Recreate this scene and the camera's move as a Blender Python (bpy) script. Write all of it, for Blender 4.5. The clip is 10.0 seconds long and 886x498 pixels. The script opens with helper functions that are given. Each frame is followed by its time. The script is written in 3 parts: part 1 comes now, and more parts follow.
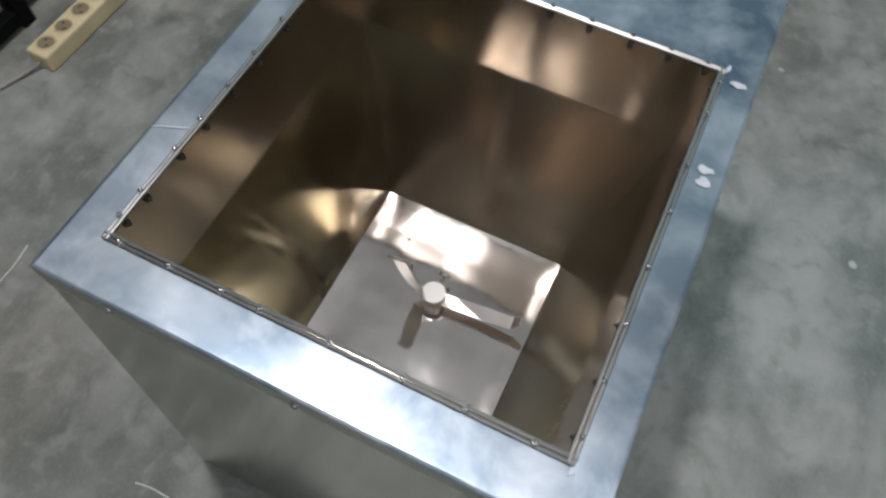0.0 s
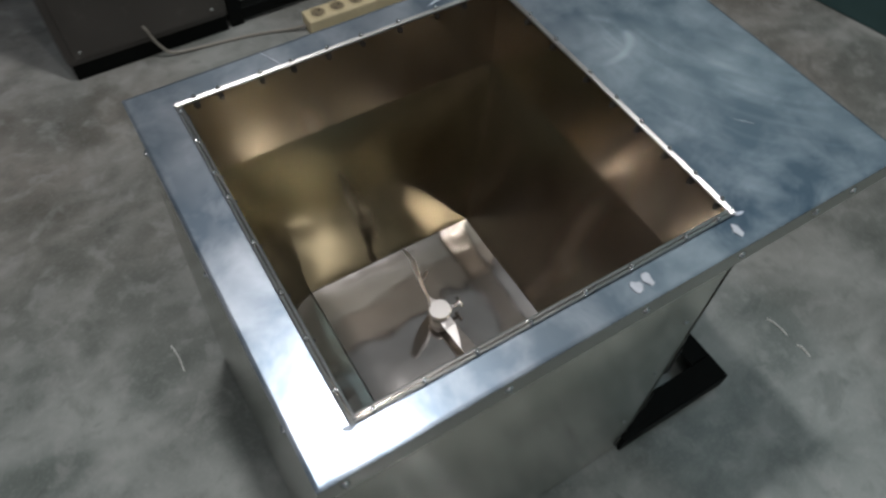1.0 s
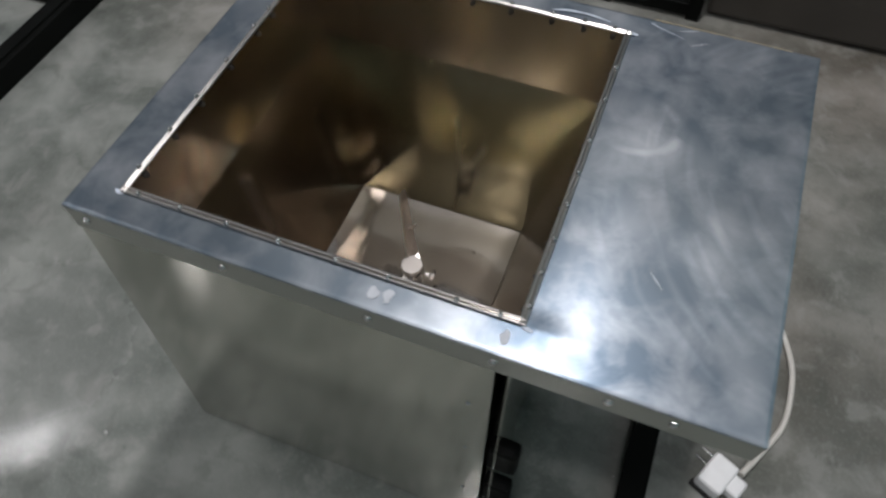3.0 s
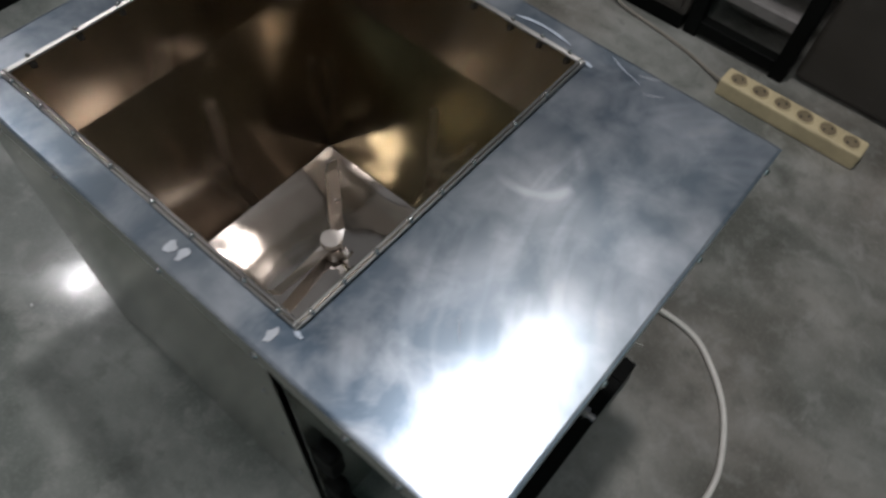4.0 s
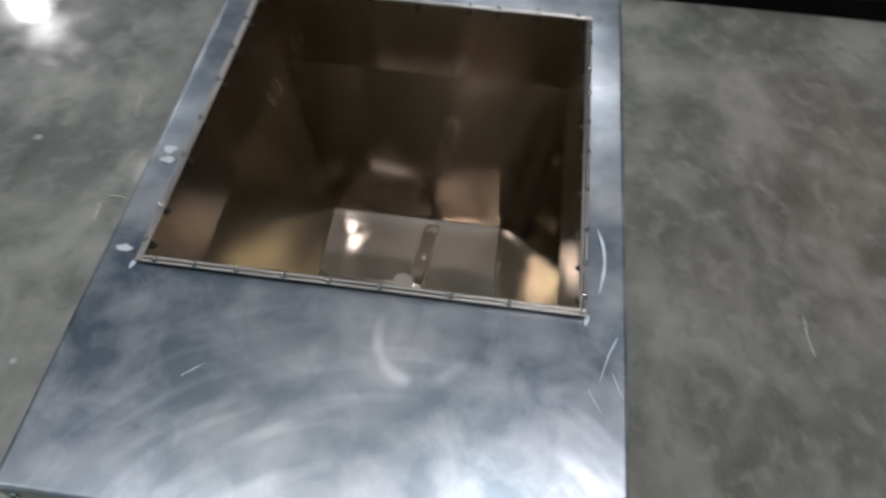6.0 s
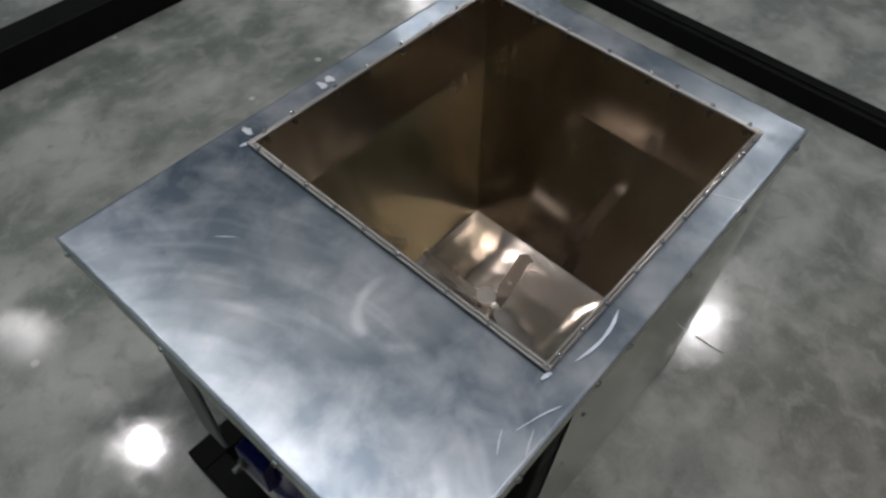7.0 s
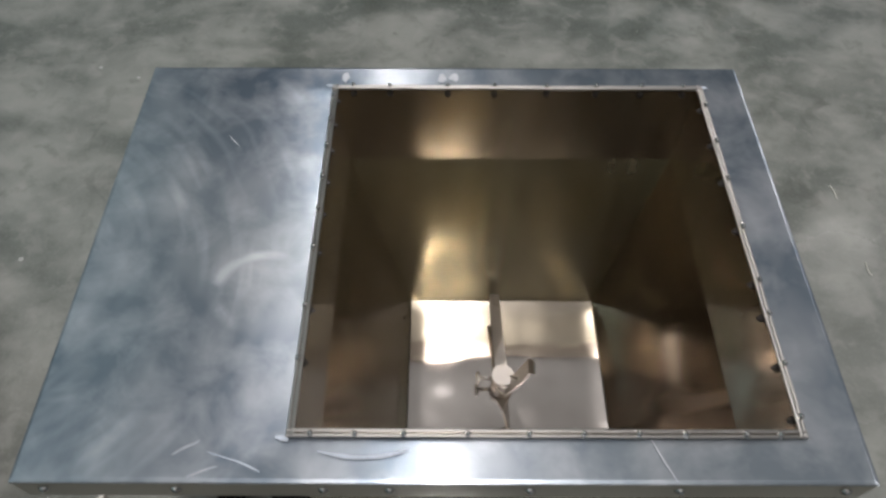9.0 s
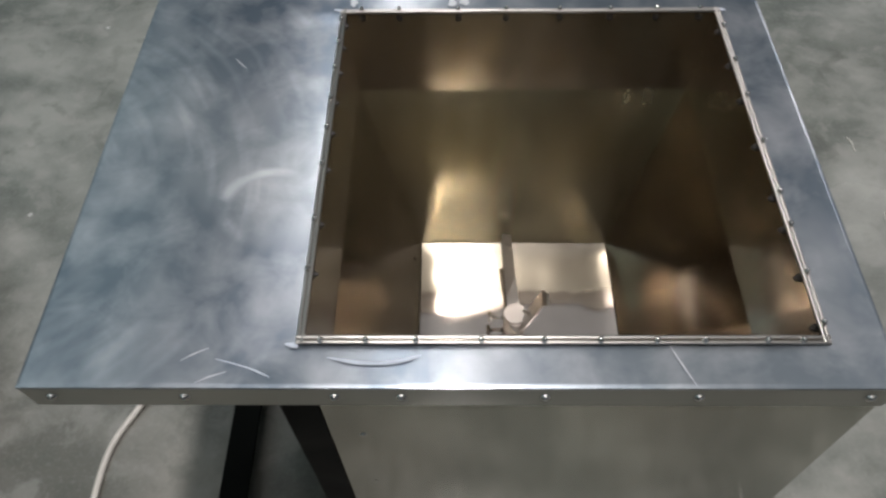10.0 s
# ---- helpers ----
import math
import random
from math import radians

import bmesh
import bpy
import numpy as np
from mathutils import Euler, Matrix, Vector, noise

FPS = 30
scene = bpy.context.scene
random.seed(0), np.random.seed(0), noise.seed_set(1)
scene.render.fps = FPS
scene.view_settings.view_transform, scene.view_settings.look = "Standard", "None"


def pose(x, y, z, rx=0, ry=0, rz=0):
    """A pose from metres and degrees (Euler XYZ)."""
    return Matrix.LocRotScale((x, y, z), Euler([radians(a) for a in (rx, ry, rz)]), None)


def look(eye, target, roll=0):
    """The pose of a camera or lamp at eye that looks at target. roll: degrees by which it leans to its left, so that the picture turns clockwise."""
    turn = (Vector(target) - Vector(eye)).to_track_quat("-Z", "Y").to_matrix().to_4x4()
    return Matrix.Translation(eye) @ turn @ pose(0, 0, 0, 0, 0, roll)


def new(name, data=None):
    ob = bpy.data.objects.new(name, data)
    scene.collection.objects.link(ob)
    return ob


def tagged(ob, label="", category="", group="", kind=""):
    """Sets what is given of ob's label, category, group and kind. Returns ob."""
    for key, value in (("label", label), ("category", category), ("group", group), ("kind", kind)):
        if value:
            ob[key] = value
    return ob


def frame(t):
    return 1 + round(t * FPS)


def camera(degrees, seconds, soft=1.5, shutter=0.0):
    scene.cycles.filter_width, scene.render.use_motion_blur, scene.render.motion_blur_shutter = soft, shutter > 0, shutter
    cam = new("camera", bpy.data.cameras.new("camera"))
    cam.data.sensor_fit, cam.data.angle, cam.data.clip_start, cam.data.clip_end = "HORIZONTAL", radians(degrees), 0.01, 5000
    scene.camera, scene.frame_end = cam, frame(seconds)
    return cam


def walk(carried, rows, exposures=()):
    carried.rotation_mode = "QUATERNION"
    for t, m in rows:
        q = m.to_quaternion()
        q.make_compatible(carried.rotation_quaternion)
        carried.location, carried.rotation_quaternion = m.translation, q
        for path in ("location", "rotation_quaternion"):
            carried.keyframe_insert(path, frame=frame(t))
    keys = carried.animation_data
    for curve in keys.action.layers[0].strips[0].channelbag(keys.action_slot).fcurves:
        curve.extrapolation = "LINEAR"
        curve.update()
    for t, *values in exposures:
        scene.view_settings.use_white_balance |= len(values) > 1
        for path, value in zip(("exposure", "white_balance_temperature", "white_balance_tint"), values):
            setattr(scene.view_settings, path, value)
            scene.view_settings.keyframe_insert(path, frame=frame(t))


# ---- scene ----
cam = camera(63.7, 10.0, 2.6, 0.35)
PATH = [
    (0, (-0.16, 0.056, 1.212), (0.72, 0.412, -0.548), 4.3),
    (0.5, (-0.097, -0.025, 1.205), (0.665, 0.557, -0.55), 3.5),
    (1, (-0.061, -0.231, 1.244), (0.551, 0.72, -0.405), 1.9),
    (1.5, (0.024, -0.336, 1.267), (0.513, 0.754, -0.336), 1.0),
    (2, (0.195, -0.337, 1.262), (0.524, 0.754, -0.381), 7.8),
    (2.5, (0.308, -0.327, 1.254), (0.287, 0.766, -0.421), 1.1),
    (2.7, (0.382, -0.343, 1.254), (0.179, 0.757, -0.404), -0.3),
    (3.8, (0.691, -0.189, 1.223), (0.085, 0.677, -0.475), 3.3),
    (4, (0.704, -0.145, 1.22), (0.084, 0.714, -0.476), 5.2),
    (4.5, (0.814, -0.018, 1.239), (-0.181, 0.609, -0.378), -2.7),
    (5, (0.921, 0.112, 1.24), (-0.176, 0.458, -0.397), -2.5),
    (5.5, (0.903, 0.214, 1.241), (-0.217, 0.388, -0.407), 6.6),
    (6, (0.808, 0.342, 1.249), (-0.322, 0.227, -0.397), 2.1),
    (6.2, (0.814, 0.41, 1.259), (-0.341, 0.045, -0.333), -1.1),
    (7.3, (0.726, 0.587, 1.26), (-0.113, -0.27, -0.34), 5.8),
    (7.5, (0.678, 0.589, 1.267), (-0.073, -0.319, -0.349), 7.5),
    (8, (0.553, 0.570, 1.268), (0.012, -0.455, -0.360), 6.0),
    (8.5, (0.488, 0.608, 1.246), (0.268, -0.567, -0.358), 3.5),
    (9, (0.317, 0.676, 1.251), (0.315, -0.486, -0.377), 0.3),
    (9.5, (0.3, 0.719, 1.203), (0.28, -0.416, -0.443), 0.8),
    (10, (0.319, 0.727, 1.196), (0.344, -0.407, -0.451), -1.1),
]
EXPOSURES = [(0.0, 0.20, 6350, 9), (0.5, 0.08, 6350, 9), (1.0, -0.16, 6350, 8), (1.5, -0.04, 6400, 9), (2.0, 0.14, 6600, 10), (2.7, 0.12, 6550, 10), (3.8, -0.45, 6500, 10), (5.5, -0.47, 6500, 10),
             (6.2, -0.02, 6550, 10), (7.5, -0.2, 6600, 10), (9.0, 0.12, 6800, 11), (10.0, 0.22, 6800, 11)]
walk(cam, [(t, look(eye, target, roll)) for t, eye, target, roll in PATH], EXPOSURES)


# ---------------------------------------------------------------- light
LAMP_Z = 3.42
LAMPS = [(0.70, -3.43), (0.62, -2.05), (0.38, -0.72), (0.31, 0.80),
         (-2.85, 0.25), (-2.60, -2.30), (-4.85, -4.60), (-3.80, 5.20)]
LAMP_WATTS = [20, 42, 44, 228, 56, 34, 100, 32]

world = bpy.data.worlds.new("world")
scene.world = world
world.use_nodes = True
world.node_tree.nodes["Background"].inputs[0].default_value = (0.6, 0.7, 0.8, 1)
world.node_tree.nodes["Background"].inputs[1].default_value = 0.01


# ---------------------------------------------------------------- materials
class Mat:
    """A node material with short helpers."""

    def __init__(self, name, colour=(0.5, 0.5, 0.5), rough=0.5, metal=0.0, spec=0.5):
        self.m = bpy.data.materials.new(name)
        self.m.use_nodes = True
        self.t = self.m.node_tree
        self.b = self.t.nodes["Principled BSDF"]
        self.b.inputs["Base Color"].default_value = (*colour, 1)
        self.b.inputs["Roughness"].default_value = rough
        self.b.inputs["Metallic"].default_value = metal
        self.b.inputs["Specular IOR Level"].default_value = spec
        self.pos = None

    def node(self, kind, **props):
        n = self.t.nodes.new(kind)
        for k, v in props.items():
            if k == "operation":
                n.operation = v
            elif k == "feature":
                n.feature = v
            elif k == "data_type":
                n.data_type = v
            elif k == "blend_type":
                n.blend_type = v
        return n

    def link(self, a, b):
        self.t.links.new(a, b)

    def where(self, scale=(1, 1, 1), turn=0.0, shift=(0, 0, 0)):
        if self.pos is None:
            self.pos = self.node("ShaderNodeTexCoord").outputs["Object"]
        mp = self.node("ShaderNodeMapping")
        mp.inputs["Scale"].default_value = scale
        mp.inputs["Rotation"].default_value = (0, 0, turn)
        mp.inputs["Location"].default_value = shift
        self.link(self.pos, mp.inputs["Vector"])
        return mp.outputs[0]

    def noise(self, scale, detail=3.0, rough=0.55, stretch=(1, 1, 1), turn=0.0, warp=0.0, shift=(0, 0, 0)):
        n = self.node("ShaderNodeTexNoise")
        n.inputs["Scale"].default_value = scale
        n.inputs["Detail"].default_value = detail
        n.inputs["Roughness"].default_value = rough
        n.inputs["Distortion"].default_value = warp
        self.link(self.where(stretch, turn, shift), n.inputs["Vector"])
        return n.outputs["Fac"]

    def span(self, fac, lo, hi, a=0.0, b=1.0):
        r = self.node("ShaderNodeMapRange")
        for i, v in enumerate((lo, hi, a, b)):
            r.inputs[i + 1].default_value = v
        self.link(fac, r.inputs[0])
        return r.outputs[0]

    def math(self, op, a, b=None):
        n = self.node("ShaderNodeMath", operation=op)
        for i, v in enumerate((a, b)):
            if v is None:
                continue
            if isinstance(v, (int, float)):
                n.inputs[i].default_value = v
            else:
                self.link(v, n.inputs[i])
        return n.outputs[0]

    def mix(self, fac, a, b):
        n = self.node("ShaderNodeMix", data_type="RGBA")
        for s, v in ((0, fac), (6, a), (7, b)):
            if isinstance(v, tuple):
                n.inputs[s].default_value = (*v, 1)
            elif isinstance(v, (int, float)):
                n.inputs[s].default_value = v
            else:
                self.link(v, n.inputs[s])
        return n.outputs[2]

    def colour(self, c):
        self.link(c, self.b.inputs["Base Color"])

    def rough(self, c):
        self.link(c, self.b.inputs["Roughness"])

    def bump(self, height, distance, strength=1.0, under=None):
        n = self.node("ShaderNodeBump")
        n.inputs["Strength"].default_value = strength
        n.inputs["Distance"].default_value = distance
        self.link(height, n.inputs["Height"])
        if under is not None:
            self.link(under, n.inputs["Normal"])
        self.link(n.outputs[0], self.b.inputs["Normal"])
        return n.outputs[0]


def ring(m, cx, cy, radius, width, wobble):
    """A soft ring stroke on the horizontal plane, broken up by the wobble."""
    sep = m.node("ShaderNodeSeparateXYZ")
    m.link(m.where(), sep.inputs[0])
    dx = m.math("SUBTRACT", sep.outputs[0], cx)
    dy = m.math("SUBTRACT", sep.outputs[1], cy)
    d = m.math("SQRT", m.math("ADD", m.math("MULTIPLY", dx, dx), m.math("MULTIPLY", dy, dy)))
    off = m.math("ABSOLUTE", m.math("SUBTRACT", m.math("ADD", d, wobble), radius))
    return m.span(off, width, width * 0.25), dx, dy, d


def brush_along(m, way, amount):
    """Sheet polished across: highlights draw out along the given way."""
    c = m.node("ShaderNodeCombineXYZ")
    for i, v in enumerate(way):
        c.inputs[i].default_value = v
    m.link(c.outputs[0], m.b.inputs["Tangent"])
    m.b.inputs["Anisotropic"].default_value = amount


def plate_steel():
    """Galvanised table sheet: cloudy, bluish, wiped in arcs, gently wavy."""
    m = Mat("table_sheet", metal=1.0)
    cloud = m.noise(17.0, 4, 0.6, warp=0.3)
    broad = m.noise(3.0, 2, 0.5, shift=(7, 3, 0))
    smudge = m.noise(15.0, 2.5, 0.5, stretch=(1, 0.6, 1), turn=0.6, shift=(2, 9, 0))
    wob = m.span(m.noise(5.0, 1), 0.3, 0.7, -0.008, 0.008)
    # wiped arcs over the shelf
    sep = m.node("ShaderNodeSeparateXYZ")
    m.link(m.where(), sep.inputs[0])
    dx = m.math("SUBTRACT", 0.80, sep.outputs[0])
    dy = m.math("SUBTRACT", sep.outputs[1], 0.27)
    d = m.math("ADD", m.math("SQRT", m.math("ADD", m.math("MULTIPLY", dx, dx), m.math("MULTIPLY", dy, dy))), wob)
    comb = m.node("ShaderNodeCombineXYZ")
    m.link(m.math("MULTIPLY", d, 48.0), comb.inputs[0])
    m.link(m.math("MULTIPLY", m.math("ARCTAN2", dy, dx), 1.9), comb.inputs[1])
    arcn = m.node("ShaderNodeTexNoise")
    arcn.inputs["Scale"].default_value = 1.0
    arcn.inputs["Detail"].default_value = 1.5
    m.link(comb.outputs[0], arcn.inputs["Vector"])
    arcs = m.math("MULTIPLY", m.span(arcn.outputs["Fac"], 0.50, 0.78), m.span(sep.outputs[0], 0.46, 0.50))
    # a hook-shaped wipe mark beside the opening
    hook, hx, hy, hd = ring(m, 0.492, 0.292, 0.047, 0.008, m.math("MULTIPLY", wob, 1.6))
    hook = m.math("MULTIPLY", hook, m.span(m.math("ADD", hx, m.math("MULTIPLY", hy, -0.5)), -0.01, 0.03))
    marks = m.math("MAXIMUM", m.math("MULTIPLY", m.math("MULTIPLY", arcs, m.span(m.noise(6.0, 2, 0.5, shift=(1, 4, 0)), 0.42, 0.58, 0.05, 1.0)), 0.55), m.math("MULTIPLY", m.math("MULTIPLY", hook, m.span(cloud, 0.40, 0.58)), 0.40))
    base = m.mix(m.span(broad, 0.35, 0.65), (0.106, 0.143, 0.186), (0.242, 0.286, 0.322))
    base = m.mix(m.math("MULTIPLY", m.span(cloud, 0.42, 0.70), 0.42), base, (0.57, 0.60, 0.635))
    base = m.mix(m.math("MULTIPLY", m.span(smudge, 0.44, 0.68), 0.30), base, (0.66, 0.68, 0.71))
    base = m.mix(m.math("MULTIPLY", marks, 0.22), base, (0.86, 0.88, 0.90))
    base = m.mix(m.math("MULTIPLY", m.math("MULTIPLY", hook, m.span(smudge, 0.40, 0.60)), 0.17), base, (0.80, 0.83, 0.87))
    m.colour(base)
    film = m.math("ADD", m.span(cloud, 0.35, 0.70, 0.0, 0.06), m.math("MULTIPLY", marks, 0.04))
    m.link(m.math("SUBTRACT", 0.82, film), m.b.inputs["Metallic"])
    brush_along(m, (0, 1, 0), 0.6)
    r = m.span(m.noise(4.0, 3, 0.5, shift=(3, 1, 0)), 0.3, 0.7, 0.225, 0.27)
    r = m.math("ADD", r, m.math("MULTIPLY", marks, 0.01))
    m.rough(m.math("ADD", r, m.span(smudge, 0.4, 0.65, 0.0, 0.012)))
    wavy = m.bump(m.noise(3.6, 2.0, 0.45), 0.007, 0.6)
    # cloth-rubbed haze over the polish, strongest along the wipe marks
    soft = m.node("ShaderNodeBsdfPrincipled")
    m.link(base, soft.inputs["Base Color"])
    soft.inputs["Metallic"].default_value = 0.95
    soft.inputs["Roughness"].default_value = 0.39
    m.link(wavy, soft.inputs["Normal"])
    both = m.node("ShaderNodeMixShader")
    m.link(m.math("ADD", 0.44, m.math("MULTIPLY", marks, 0.46)), both.inputs[0])
    m.link(m.b.outputs[0], both.inputs[1])
    m.link(soft.outputs[0], both.inputs[2])
    m.link(both.outputs[0], m.t.nodes["Material Output"].inputs["Surface"])
    return m.m


def sheet_steel(name, tint, rlo, rhi, wave, grain, wavescale=3.0, brushed=0.0, metal=1.0, tall=1.0):
    """Brushed stainless sheet with the grain running up and down."""
    m = Mat(name, metal=metal)
    if brushed:
        # brushed across: highlights draw out along the slope
        geo = m.node("ShaderNodeNewGeometry")
        cr = m.node("ShaderNodeVectorMath", operation="CROSS_PRODUCT")
        m.link(geo.outputs["Normal"], cr.inputs[0])
        cr.inputs[1].default_value = (0, 0, 1)
        m.link(cr.outputs[0], m.b.inputs["Tangent"])
        m.b.inputs["Anisotropic"].default_value = brushed
        m.b.inputs["Anisotropic Rotation"].default_value = 0.25
    cloud = m.noise(6.0, 3, 0.5)
    streak = m.noise(40.0, 3, 0.6, stretch=(1, 1, 0.04))
    a = tuple(c * 0.84 for c in tint)
    c = m.mix(m.span(cloud, 0.3, 0.7), a, tint)
    c = m.mix(m.math("MULTIPLY", m.span(streak, 0.3, 0.75), 0.10), c, tuple(min(1, v * 1.15) for v in tint))
    m.colour(c)
    r = m.span(m.noise(5.0, 4, 0.6, shift=(4, 2, 1)), 0.3, 0.7, rlo, rhi)
    m.rough(m.math("ADD", r, m.span(streak, 0.3, 0.7, -0.02, 0.03)))
    low = m.bump(m.noise(wavescale, 1.5, 0.4, stretch=(1, 1, tall)), wave, 0.6)
    m.bump(streak, grain, 0.12, low)
    return m.m


def floor_plate_steel():
    m = Mat("hopper_floor_sheet", metal=1.0)
    cloud = m.noise(11.0, 2, 0.5)
    c = m.mix(m.span(cloud, 0.3, 0.7), (0.60, 0.56, 0.53), (0.76, 0.72, 0.69))
    blot = m.span(m.noise(17.0, 2, 0.5, shift=(2, 7, 0)), 0.54, 0.68)
    c = m.mix(m.math("MULTIPLY", blot, 0.16), c, (0.42, 0.40, 0.37))
    m.colour(c)
    r = m.span(m.noise(8.0, 2, 0.5, shift=(1, 5, 2)), 0.3, 0.7, 0.06, 0.10)
    m.rough(m.math("ADD", r, m.math("MULTIPLY", blot, 0.04)))
    brush_along(m, (1, 0, 0), 0.4)
    m.bump(m.noise(7.0, 2.0, 0.45), 0.007, 0.5)
    return m.m


def concrete():
    """Worn sealed concrete with smeared grey, green and brown patches."""
    m = Mat("sealed_concrete")
    big = m.noise(1.3, 3, 0.5, warp=0.4)
    mid = m.noise(3.8, 3, 0.52, warp=0.4, stretch=(1, 1.4, 1), turn=0.5)
    small = m.noise(16.0, 4, 0.6, warp=0.3)
    tiny = m.noise(140.0, 3, 0.6)
    c = m.mix(m.span(big, 0.35, 0.65), (0.138, 0.157, 0.144), (0.192, 0.206, 0.190))
    c = m.mix(m.math("MULTIPLY", m.span(mid, 0.45, 0.64), 0.85), c, (0.296, 0.312, 0.290))
    c = m.mix(m.math("MULTIPLY", m.span(mid, 0.48, 0.30), 0.50), c, (0.074, 0.092, 0.080))
    sp = m.node("ShaderNodeSeparateXYZ")
    m.link(m.where(), sp.inputs[0])
    side = m.span(m.math("ADD", m.math("MULTIPLY", sp.outputs[0], 0.4), sp.outputs[1]), 0.2, 1.0, 0.08, 0.85)
    brown = m.math("MULTIPLY", side, m.span(m.noise(1.6, 3, 0.5, shift=(5, 3, 0)), 0.36, 0.62, 0.35, 1.0))
    c = m.mix(brown, c, m.mix(m.span(mid, 0.35, 0.65), (0.115, 0.100, 0.082), (0.245, 0.223, 0.195)))
    c = m.mix(m.math("MULTIPLY", m.span(small, 0.52, 0.66), 0.36), c, (0.33, 0.33, 0.31))
    c = m.mix(m.math("MULTIPLY", m.span(small, 0.46, 0.33), 0.28), c, (0.070, 0.078, 0.066))
    c = m.mix(m.math("MULTIPLY", m.span(tiny, 0.5, 0.75), 0.15), c, (0.40, 0.40, 0.38))
    # dark worn blots
    blots = m.span(m.noise(9.0, 5, 0.65, warp=0.6, shift=(3, 8, 0)), 0.60, 0.68)
    c = m.mix(m.math("MULTIPLY", blots, 0.30), c, (0.058, 0.064, 0.055))
    # paint flecks
    v = m.node("ShaderNodeTexVoronoi", feature="F1")
    v.inputs["Scale"].default_value = 9.0
    m.link(m.where((1, 1, 1)), v.inputs["Vector"])
    sepc = m.node("ShaderNodeSeparateColor")
    m.link(v.outputs["Color"], sepc.inputs[0])
    size = m.span(sepc.outputs[0], 0.55, 1.0, 0.0, 0.075)
    jag = m.math("ADD", v.outputs["Distance"], m.span(small, 0.3, 0.7, -0.02, 0.02))
    fleck = m.math("LESS_THAN", jag, size)
    c = m.mix(m.math("MULTIPLY", fleck, 0.55), c, (0.55, 0.56, 0.54))
    m.colour(c)
    r = m.span(m.noise(4.0, 5, 0.65, warp=0.6, shift=(8, 2, 0)), 0.35, 0.65, 0.07, 0.18)
    r = m.math("ADD", r, m.math("MULTIPLY", m.span(small, 0.5, 0.7), 0.06))
    # a scuffed, duller spot beside the machine
    ux = m.math("ADD", sp.outputs[0], 0.52)
    uy = m.math("ADD", sp.outputs[1], 0.03)
    ud = m.math("SQRT", m.math("ADD", m.math("MULTIPLY", ux, ux), m.math("MULTIPLY", uy, uy)))
    dull = m.span(m.math("ADD", ud, m.span(big, 0.3, 0.7, -0.06, 0.06)), 0.30, 0.14)
    m.rough(m.math("ADD", r, m.math("MULTIPLY", dull, 0.30)))
    m.b.inputs["Specular IOR Level"].default_value = 0.6
    low = m.bump(m.noise(2.6, 2, 0.5), 0.004, 0.3)
    m.bump(small, 0.0012, 0.25, low)
    return m.m


def paint(name, colour, rough=0.5, spec=0.5, vary=0.3, scale=8.0, scuff=(0.3, 0.3, 0.3), amount=0.15):
    m = Mat(name, colour, rough, 0.0, spec)
    n = m.noise(scale, 4, 0.6, warp=0.5)
    c = m.mix(m.span(n, 0.3, 0.7), tuple(v * (1 - vary) for v in colour), tuple(min(1, v * (1 + vary)) for v in colour))
    s = m.span(m.noise(scale * 5, 4, 0.7), 0.60, 0.72)
    c = m.mix(m.math("MULTIPLY", s, amount), c, scuff)
    m.colour(c)
    m.rough(m.span(n, 0.3, 0.7, max(0.05, rough - 0.1), rough + 0.12))
    m.bump(m.noise(scale * 9, 3, 0.6), 0.0006, 0.3)
    return m.m


def glow(name, strength):
    m = Mat(name, (0.9, 0.9, 0.9), 0.4)
    m.b.inputs["Emission Color"].default_value = (1.0, 0.98, 0.95, 1)
    m.b.inputs["Emission Strength"].default_value = strength
    return m.m


TABLE = plate_steel()
BODY = sheet_steel("body_sheet", (0.55, 0.545, 0.48), 0.07, 0.10, 0.002, 0.00004, 2.2, 1.0, 0.88, 0.3)
SKIRT = sheet_steel("skirt_sheet", (0.46, 0.465, 0.42), 0.31, 0.37, 0.003, 0.0003, 3.0, 0.5, 0.85)
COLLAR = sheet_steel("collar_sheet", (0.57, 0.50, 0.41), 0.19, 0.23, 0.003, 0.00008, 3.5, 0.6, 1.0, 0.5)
# smoother, darker collar copy: the west panel's shade is in its tint
COLLAR_SHADED = sheet_steel("collar_sheet_shaded", (0.45, 0.385, 0.31), 0.13, 0.16, 0.003, 0.00008, 3.5, 0.6, 1.0, 0.5)
# one hopper steel: light put into the olive tints, shade into the brown
CONE_OLIVE_LIT = sheet_steel("hopper_sheet_olive_lit", (0.57, 0.525, 0.40), 0.22, 0.25, 0.0022, 0.00002, 3.0, 0.35, 1.0, 0.25)
CONE_POLISHED_LIT = sheet_steel("hopper_sheet_polished_lit", (0.56, 0.52, 0.41), 0.10, 0.13, 0.003, 0.00003, 3.0, 0.7, 1.0, 0.25)
CONE_BROWN_SHADED = sheet_steel("hopper_sheet_brown_shaded", (0.46, 0.39, 0.32), 0.19, 0.23, 0.0022, 0.00005, 3.0, 0.6, 1.0, 0.25)
CONE_MIRROR_SHADED = sheet_steel("hopper_sheet_mirror_shaded", (0.36, 0.305, 0.25), 0.105, 0.13, 0.003, 0.00003, 3.0, 0.8, 1.0, 0.25)
PAN = floor_plate_steel()
TRIM = sheet_steel("trim_steel", (0.40, 0.39, 0.37), 0.31, 0.36, 0.001, 0.0002, 8.0)
BLADE = sheet_steel("blade_steel", (0.58, 0.55, 0.52), 0.31, 0.4, 0.001, 0.0003, 8.0)
ZINC = sheet_steel("bolt_zinc", (0.62, 0.61, 0.59), 0.16, 0.22, 0.0, 0.0001, 8.0)
